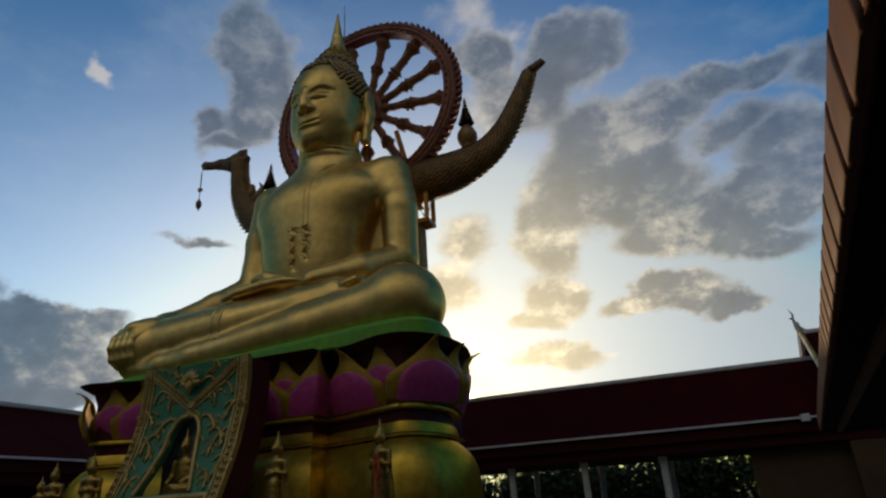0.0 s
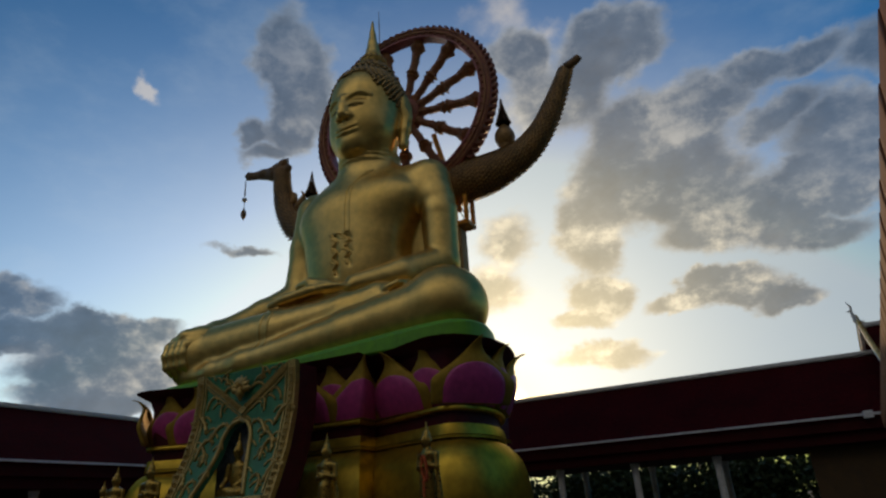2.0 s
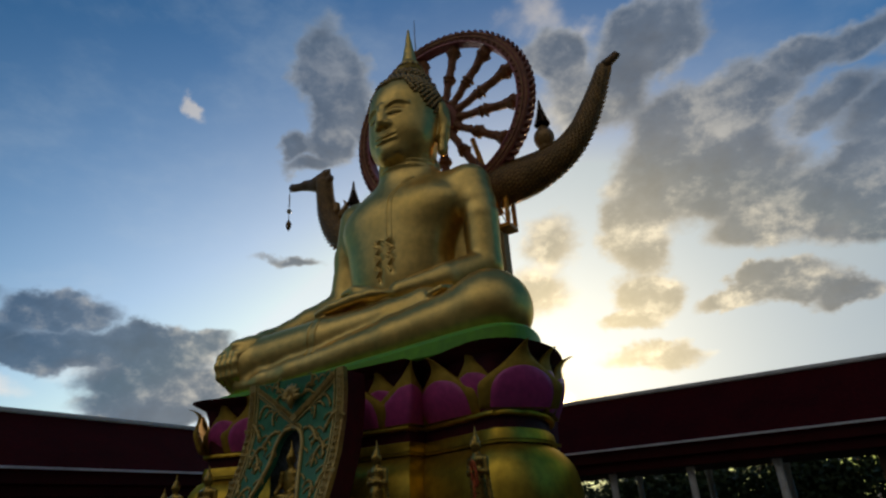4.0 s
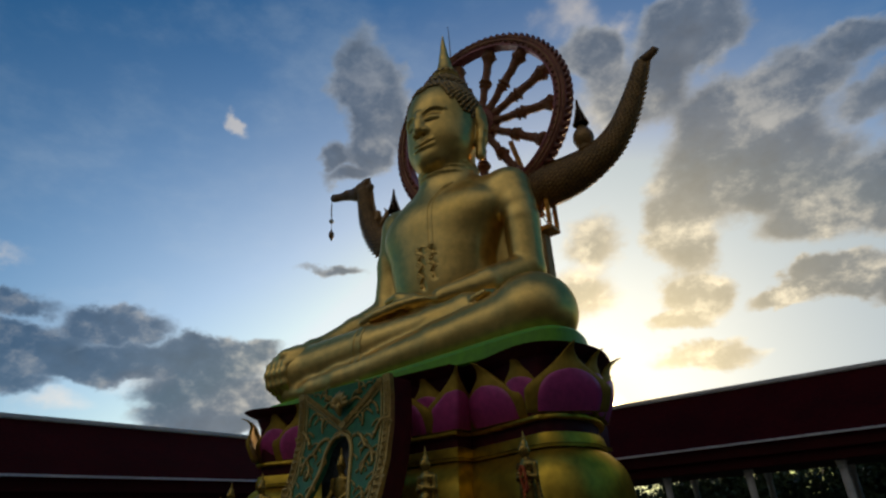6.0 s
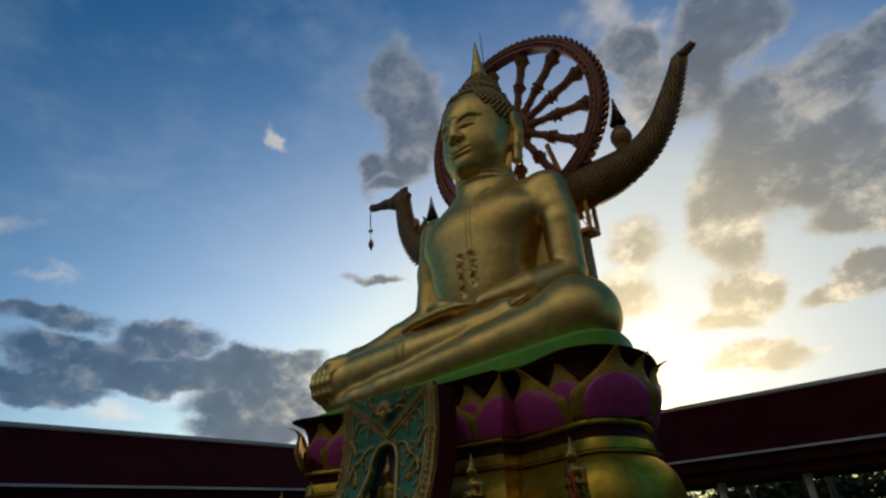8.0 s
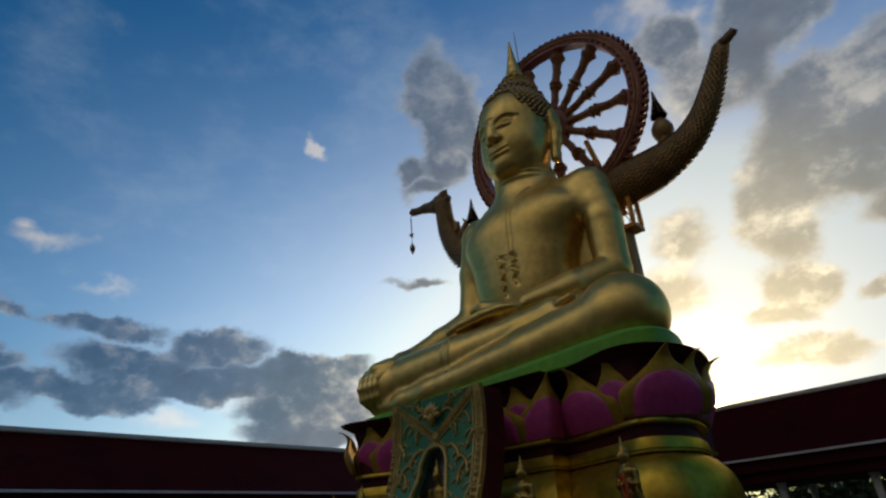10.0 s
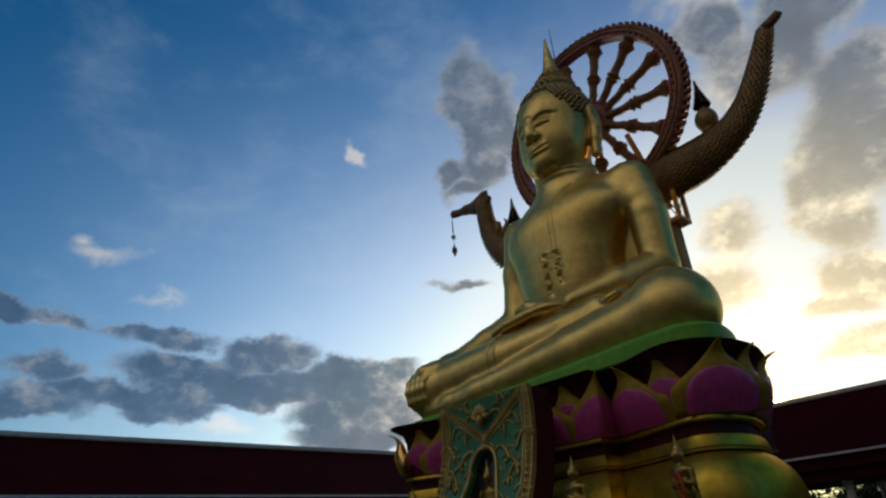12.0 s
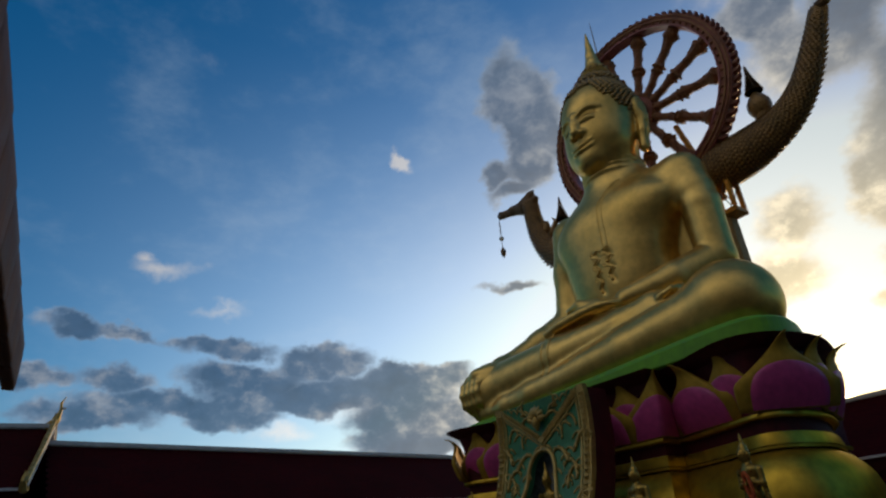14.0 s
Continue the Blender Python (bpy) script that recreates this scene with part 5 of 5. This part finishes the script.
bm = bmesh.new()
annulus(bm, 2.98, 3.33, -0.17, 0.17)
part("rim", bm, WHEEL_RED, wheel)
bm = bmesh.new()
annulus(bm, 2.93, 2.978, -0.2, 0.2)
part("inner_hoop", bm, WHEEL_PINK, wheel, "pinkish inner hoop")
bm = bmesh.new()
annulus(bm, 3.10, 3.16, -0.215, -0.172)
annulus(bm, 3.24, 3.28, -0.205, -0.172)
part("rim_moulding", bm, WHEEL_GOLD, wheel)
flame = bmesh.new()
tube(flame, [(0.0, 0, 0), (0.09, 0, 0.025), (0.16, 0, 0.10), (0.175, 0, 0.21)], [0.095, 0.085, 0.05, 0.006], 6, (0, 1, 0), 1.5)
flame_me = bpy.data.meshes.new("flame")
bmesh.ops.recalc_face_normals(flame, faces=flame.faces[:])
flame.to_mesh(flame_me)
flame_me.materials.append(WHEEL_RED)
for k in range(84):
    a = 2 * math.pi * k / 84
    put("flame", flame_me, wheel, m=Matrix.Rotation(-a, 4, "Y") @ Matrix.Translation((3.31, 0, 0)))
stud = bmesh.new()
bmesh.ops.create_icosphere(stud, subdivisions=1, radius=0.05)
stud_me = bpy.data.meshes.new("stud")
stud.to_mesh(stud_me)
stud_me.materials.append(WHEEL_GOLD)
for k in range(72):
    a = 2 * math.pi * k / 72
    put("stud", stud_me, wheel, m=Matrix.Translation((3.04 * math.cos(a), -0.19, 3.04 * math.sin(a))))
for k in range(13):
    a = radians(103.4 - k * 360 / 13)
    bm = bmesh.new()
    prof = [(0.16, 0.55), (0.16, 0.75), (0.125, 0.85), (0.125, 1.35), (0.15, 1.45), (0.21, 1.52), (0.15, 1.6), (0.24, 1.68), (0.15, 1.78), (0.135, 1.9), (0.14, 2.25), (0.155, 2.45), (0.2, 2.55), (0.26, 2.66), (0.27, 2.74), (0.2, 2.80), (0.19, 2.97)]
    lathe(bm, [(r, z) for r, z in prof], (0, 0, 0), 10)
    for j in range(26):
        z, q = 0.9 + 0.078 * j, j * 2.4
        r = float(np.interp(z, [p[1] for p in prof], [p[0] for p in prof]))
        for h in range(3):
            b = q + h * 2.09
            bmesh.ops.create_cone(bm, cap_ends=True, segments=4, radius1=0.045, radius2=0.004, depth=0.09, matrix=Matrix.Translation((r * math.cos(b), r * math.sin(b), z)) @ Matrix.Rotation(b, 4, "Z") @ Matrix.Rotation(0.9, 4, "Y"))
    ob = part("spoke", bm, WHEEL_GOLD, wheel, "", False)
    ob.matrix_basis = Matrix.Translation((0, 0.12, 0)) @ Matrix.Rotation(math.pi / 2 - a, 4, "Y")
bm = bmesh.new()
lathe(bm, [(0.02, -0.32), (0.3, -0.3), (0.42, -0.24), (0.46, -0.2), (0.62, -0.2), (0.70, -0.12), (0.72, 0.12), (0.6, 0.2), (0.02, 0.25)], (0, 0, 0), 36)
ob = part("hub", bm, WHEEL_RED, wheel, "", True)
ob.matrix_basis = Matrix.Translation((0, 0.16, 0)) @ Matrix.Rotation(math.pi / 2, 4, "X") @ Matrix.Rotation(math.pi, 4, "X")
bm = bmesh.new()
for k in range(30):
    a = 2 * math.pi * k / 30
    bmesh.ops.create_icosphere(bm, subdivisions=1, radius=0.055, matrix=Matrix.Translation((0.66 * math.cos(a), -0.02, 0.66 * math.sin(a))))
    bmesh.ops.create_icosphere(bm, subdivisions=1, radius=0.04, matrix=Matrix.Translation((0.44 * math.cos(a), -0.09, 0.44 * math.sin(a))))
tagged(part("hub_studs", bm, WHEEL_GOLD, wheel), kind="stuff")

wheel.scale = (1.01, 1.0, 1.01)

# rod above the wheel
bm = bmesh.new()
tube(bm, [(0, 0, 0), (0.0, 0, 1.6), (-0.0, 0, 2.42)], [0.03, 0.022, 0.012], 6)
rod = part("lightning_rod", bm, STEEL, None, "thin grey steel rod above the wheel")
tagged(rod, category="rod")
rod.location = (-9.60, 15.78, 17.12)
bm = bmesh.new()
tube(bm, [(0, 0, -6.0), (0, 0, 0.02)], 0.03, 6)
part("rod_stem", bm, STEEL, rod)

# ---------------------------------------------------------------- bird-headed barge behind the statue
barge = root("bird_barge", -8.63, 15.8, 10.2, "gilded bird-headed barge sculpture with scaled hull and upswept tail", "sculpture")
BX, BZ = -8.63, 10.2
BY = 0.0
# hull line: x, z of its middle, half height, half depth
HULL = glide([(-13.2, 11.55, 0.40, 0.36), (-12.5, 11.1, 0.55, 0.50), (-11.0, 10.85, 0.62, 0.58), (-8.6, 10.95, 0.64, 0.58), (-7.0, 11.10, 0.68, 0.56), (-5.75, 11.15, 0.61, 0.48), (-4.68, 11.47, 0.46, 0.36), (-3.99, 12.06, 0.36, 0.29), (-3.48, 12.88, 0.29, 0.22), (-3.10, 13.66, 0.20, 0.16), (-2.95, 14.02, 0.14, 0.11)], 60)


def sweep(bm, rows, sides=14):
    rings = []
    for i, (x, z, rz, ry) in enumerate(rows):
        a, b = rows[max(i - 1, 0)], rows[min(i + 1, len(rows) - 1)]
        d = Vector((b[0] - a[0], 0, b[1] - a[1])).normalized()
        nrm = Vector((-d.z, 0, d.x))
        rings.append([bm.verts.new(Vector((x - BX, BY, z - BZ)) + nrm * rz * math.cos(2 * math.pi * k / sides) + Vector((0, ry * math.sin(2 * math.pi * k / sides), 0))) for k in range(sides)])
    for a, b in zip(rings, rings[1:]):
        for k in range(sides):
            bm.faces.new((a[k], a[(k + 1) % sides], b[(k + 1) % sides], b[k]))
    bm.faces.new(rings[0][::-1])
    bm.faces.new(rings[-1])


bm = bmesh.new()
sweep(bm, HULL)
part("hull", bm, HULL_DARK, barge, "", True)
NECK = glide([(-12.5, 11.0, 0.50, 0.46), (-13.15, 11.3, 0.50, 0.4), (-13.6, 11.85, 0.42, 0.34), (-13.9, 12.5, 0.35, 0.28), (-14.02, 13.15, 0.31, 0.26), (-14.08, 13.7, 0.30, 0.26), (-14.3, 13.98, 0.24, 0.22)], 30)
bm = bmesh.new()
sweep(bm, NECK)
part("neck", bm, HULL_DARK, barge, "", True)


def scales(name, rows, step, size, skip=0):
    """Overlapping pointed scales over a swept body."""
    bm = bmesh.new()
    for i, (x, z, rz, ry) in enumerate(rows[:-1]):
        b = rows[i + 1]
        d = Vector((b[0] - x, 0, b[1] - z)).normalized()
        nrm = Vector((-d.z, 0, d.x))
        n = max(6, int(2 * math.pi * (rz + ry) / 2 / step))
        for k in range(n):
            a = 2 * math.pi * (k + 0.5 * (i % 2)) / n
            o = nrm * math.cos(a) * rz + Vector((0, math.sin(a) * ry, 0))
            out = (nrm * math.cos(a) / rz + Vector((0, math.sin(a) / ry, 0))).normalized()
            side = d.cross(out).normalized()
            c = Vector((x - BX, BY, z - BZ)) + o
            s = size * (0.85 + 0.3 * random.random())
            p = [c - d * s * 0.4 + out * 0.01, c + side * s * 0.5 + out * 0.03, c + d * s * 0.75 + out * s * 0.18, c - side * s * 0.5 + out * 0.03]
            top = bm.verts.new(c + out * 0.04)
            v = [bm.verts.new(q) for q in p]
            for q in range(4):
                bm.faces.new((v[q], v[(q + 1) % 4], top))
            bm.faces.new(v[::-1])
    ob = part(name, bm, SCALE_GOLD, barge, "small raised golden scales")
    return tagged(ob, kind="stuff")


scales("hull_scales", [tuple(r) for r in glide(HULL, 130)], 0.115, 0.115)
scales("neck_scales", [tuple(r) for r in glide(NECK, 44)], 0.11, 0.115)
# gunwale along the top of the hull
bm = bmesh.new()
sweep(bm, [(x - 0.62 * rz * (HULL[min(i + 1, 59)][1] - HULL[i - 1][1]) / math.dist(HULL[min(i + 1, 59)][:2], HULL[i - 1][:2]) * 1.45, z + 0.9 * rz * (HULL[min(i + 1, 59)][0] - HULL[i - 1][0]) / math.dist(HULL[min(i + 1, 59)][:2], HULL[i - 1][:2]), 0.05, ry * 0.7) for i, (x, z, rz, ry) in enumerate(HULL) if i > 24], 8)
part("gunwale", bm, SCALE_GOLD, barge)
# head, beak, crest
clay = Clay((-7.5, -0.5, 2.9), (-4.9, 0.5, 4.5), 0.028)
clay.ball((-5.62, 0, 3.68), (0.42, 0.26, 0.30), 0.1)
clay.chain([(-5.75, 0, 3.72), (-6.35, 0, 3.85), (-6.95, 0, 3.95), (-7.2, 0, 4.0)], [0.25, 0.17, 0.12, 0.09], 0.12)
clay.chain([(-5.8, 0, 3.55), (-6.4, 0, 3.76), (-7.15, 0, 3.88)], [0.18, 0.11, 0.06], 0.08)
clay.ball((-7.12, 0, 4.06), (0.1, 0.09, 0.12), 0.06)
clay.chain([(-5.55, 0, 3.85), (-5.35, 0, 4.0), (-5.17, 0, 4.15)], [0.24, 0.16, 0.03], 0.1)
for cx, cz in ((-6.0, 3.98), (-5.85, 4.05), (-5.7, 4.06), (-5.55, 4.1), (-5.42, 4.14)):
    clay.chain([(cx, 0, cz - 0.12), (cx + 0.07, 0, cz + 0.06)], [0.09, 0.02], 0.04)
clay.chain([(-5.3, 0, 3.55), (-5.12, 0, 3.75), (-5.2, 0, 3.98)], [0.16, 0.1, 0.02], 0.06)
clay.chain([(-5.45, 0, 3.6), (-5.15, 0, 3.7)], [0.24, 0.1], 0.1)
for s in (-1, 1):
    clay.ball((-5.78, s * 0.23, 3.80), (0.09, 0.06, 0.08), 0.02)
v, f = clay.skin()
put("bird_head", mesh_of("bird_head", v, [tuple(int(i) for i in q) for q in f], HULL_DARK, True), barge)
for x, z, h, lean in ((-13.62, 12.25, 0.62, 0.0), (-13.3, 12.0, 0.78, 0.12), (-13.05, 11.6, 0.6, 0.1)):
    bm = bmesh.new()
    tube(bm, [(x - BX, 0, z - BZ), (x - BX + 0.2, 0, z - BZ + h * 0.35), (x - BX + 0.22 + lean, 0, z - BZ + h * 0.7), (x - BX + 0.05 + lean, 0, z - BZ + h)], [0.17, 0.15, 0.09, 0.01], 8)
    part("chest_plume", bm, SCALE_GOLD, barge, "", True)
bm = bmesh.new()
tube(bm, [(-2.92 - BX, 0, 14.0 - BZ), (-2.72 - BX, 0, 14.1 - BZ), (-2.50 - BX, 0, 14.22 - BZ), (-2.42 - BX, 0, 14.16 - BZ)], [0.17, 0.14, 0.13, 0.05], 8)
part("tail_tip", bm, HULL_DARK, barge, "", True)
# row of spines under the tail and hull
bm = bmesh.new()
for i in range(30, 59):
    x, z, rz, ry = HULL[i]
    a, b = HULL[i - 1], HULL[min(i + 1, 59)]
    d = Vector((b[0] - a[0], 0, b[1] - a[1])).normalized()
    nrm = Vector((d.z, 0, -d.x))
    c = Vector((x - BX, 0, z - BZ)) + nrm * rz * 0.97
    tube(bm, [c, c + nrm * 0.05 + d * 0.05, c + nrm * 0.12 + d * 0.13], [0.07, 0.05, 0.006], 5)
part("spines", bm, SCALE_GOLD, barge)
# saw-toothed ridges down the neck, and along the hull's upper edge
for face in (1, -1):
    bm = bmesh.new()
    for i in range(2, 28):
        x, z, rz, ry = NECK[i]
        a, b = NECK[i - 1], NECK[i + 1]
        d = Vector((b[0] - a[0], 0, b[1] - a[1])).normalized()
        nrm = Vector((d.z, 0, -d.x)) * face
        c = Vector((x - BX, 0, z - BZ)) + nrm * rz * 0.95
        tube(bm, [c, c + nrm * 0.07 + d * 0.04, c + nrm * 0.15 + d * 0.13], [0.075, 0.05, 0.006], 5)
    part("neck_ridge", bm, SCALE_GOLD, barge, "saw-toothed ridge")
bm = bmesh.new()
for i in range(30, 59):
    x, z, rz, ry = HULL[i]
    a, b = HULL[i - 1], HULL[min(i + 1, 59)]
    d = Vector((b[0] - a[0], 0, b[1] - a[1])).normalized()
    nrm = Vector((-d.z, 0, d.x))
    c = Vector((x - BX, 0, z - BZ)) + nrm * rz * 0.98
    tube(bm, [c, c + nrm * 0.04 + d * 0.03, c + nrm * 0.08 + d * 0.10], [0.055, 0.04, 0.006], 5)
part("hull_ridge", bm, SCALE_GOLD, barge, "saw-toothed ridge")
# pendant from the beak
pend = root("beak_pendant", -15.88, 15.8, 14.14, "hanging chain with a pale bead and dark leaf", "pendant")
bm = bmesh.new()
tube(bm, [(0.02, 0, 0.02), (0.0, 0, -0.45), (0.0, 0, -1.75)], 0.014, 5)
for k in range(8):
    bmesh.ops.create_icosphere(bm, subdivisions=1, radius=0.035, matrix=Matrix.Translation((0, 0, -0.25 - 0.07 * k)))
part("chain", bm, HULL_DARK, pend)
bm = bmesh.new()
bmesh.ops.create_icosphere(bm, subdivisions=2, radius=0.1, matrix=Matrix.Translation((0, 0, -0.95)))
part("bead", bm, BELL_CLEAR, pend, "pale glassy bead", True)
bm = bmesh.new()
lathe(bm, [(0.015, -1.3), (0.05, -1.4), (0.11, -1.5), (0.11, -1.62), (0.05, -1.75), (0.01, -1.83)], (0, 0, 0), 12)
part("leaf_drop", bm, HULL_DARK, pend, "dark leaf-shaped drop", True)


# ---------------------------------------------------------------- tiered finials on the barge
def tiered_finial(x, y, z, size):
    f = root("tiered_finial", x, y, z, "golden jar with an openwork tiered umbrella spire on the barge", "finial", "finials on the barge")
    bm = bmesh.new()
    lathe(bm, [(0.16, -0.25), (0.2, 0.0), (0.26, 0.08), (0.22, 0.16), (0.28, 0.22), (0.37, 0.45), (0.36, 0.65), (0.26, 0.85), (0.14, 0.97), (0.12, 1.04)], (0, 0, 0), 18)
    part("jar", bm, SCALE_GOLD, f, "", True)
    bm = bmesh.new()
    tube(bm, [(0, 0, 1.0), (0, 0, 2.05), (0, 0, 2.28)], [0.035, 0.03, 0.004], 6)
    part("stem", bm, HULL_DARK, f)
    for k in range(7):
        zz, r = 1.12 + 0.15 * k, 0.03 + 0.25 * (1 - k / 7) ** 1.4
        bm = bmesh.new()
        lathe(bm, [(r, zz), (r + 0.015, zz + 0.012), (r, zz + 0.03), (r - 0.018, zz + 0.03), (r - 0.018, zz)], (0, 0, 0), 14)
        inner = 0.03 + 0.25 * (1 - (k + 1) / 7) ** 1.4
        for q in range(6):
            a = 2 * math.pi * q / 6
            tube(bm, [(r * 0.97 * math.cos(a), r * 0.97 * math.sin(a), zz + 0.02), (inner * math.cos(a), inner * math.sin(a), zz + 0.155)], 0.011, 4)
            bmesh.ops.create_cone(bm, cap_ends=True, segments=4, radius1=0.02, radius2=0.003, depth=0.06, matrix=Matrix.Translation((r * math.cos(a), r * math.sin(a), zz - 0.025)) @ Matrix.Rotation(math.pi, 4, "X"))
        part("tier", bm, HULL_DARK, f)
    f.scale = (size, size, size)
    return f


tiered_finial(-5.14, 15.8, 11.80, 0.87)
tiered_finial(-12.64, 15.8, 11.45, 0.88)

# ---------------------------------------------------------------- service tower behind the statue
tower = root("service_tower", -7.5, 15.6, 0, "plain ochre tower with a railed steel platform behind the statue", "tower")
bm = bmesh.new()
block(bm, -1.9, 0.70, 0.0, 0.45, 0.0, 9.55, 0.03)
part("shaft", bm, TOWER_WALL, tower)
bm = bmesh.new()
block(bm, -2.0, 1.02, -0.12, 0.5, 9.56, 9.70, 0.01)
part("platform", bm, STEEL_YELLOW, tower)
for px, py in ((0.96, -0.06), (0.60, -0.06), (0.96, 0.45), (-1.9, -0.06)):
    bm = bmesh.new()
    block(bm, px - 0.055, px + 0.055, py - 0.055, py + 0.055, 9.74, 10.62)
    part("post", bm, STEEL_YELLOW, tower)
bm = bmesh.new()
for py in (-0.06, 0.45):
    for k in range(8):
        x = -1.85 + k * 0.34
        tube(bm, [(x, py, 9.76), (x + 0.34, py, 10.56)], 0.014, 4)
        tube(bm, [(x + 0.34, py, 9.76), (x, py, 10.56)], 0.014, 4)
tube(bm, [(0.96, -0.05, 9.72), (0.96, 0.45, 10.56)], 0.014, 4)
part("lattice", bm, STEEL, tower)
for py in (-0.06, 0.45):
    bm = bmesh.new()
    block(bm, -1.95, 1.03, py - 0.03, py + 0.03, 10.56, 10.62)
    part("handrail", bm, STEEL_YELLOW, tower)
brace = root("wheel_brace", -7.3, 15.75, 10.2, "slanting yellow steel strut propping the wheel", "strut")
bm = bmesh.new()
tube(bm, [(0.42, 0.1, 0.0), (-0.28, 0.02, 3.0)], 0.09, 6)
part("tube", bm, STEEL_YELLOW, brace)
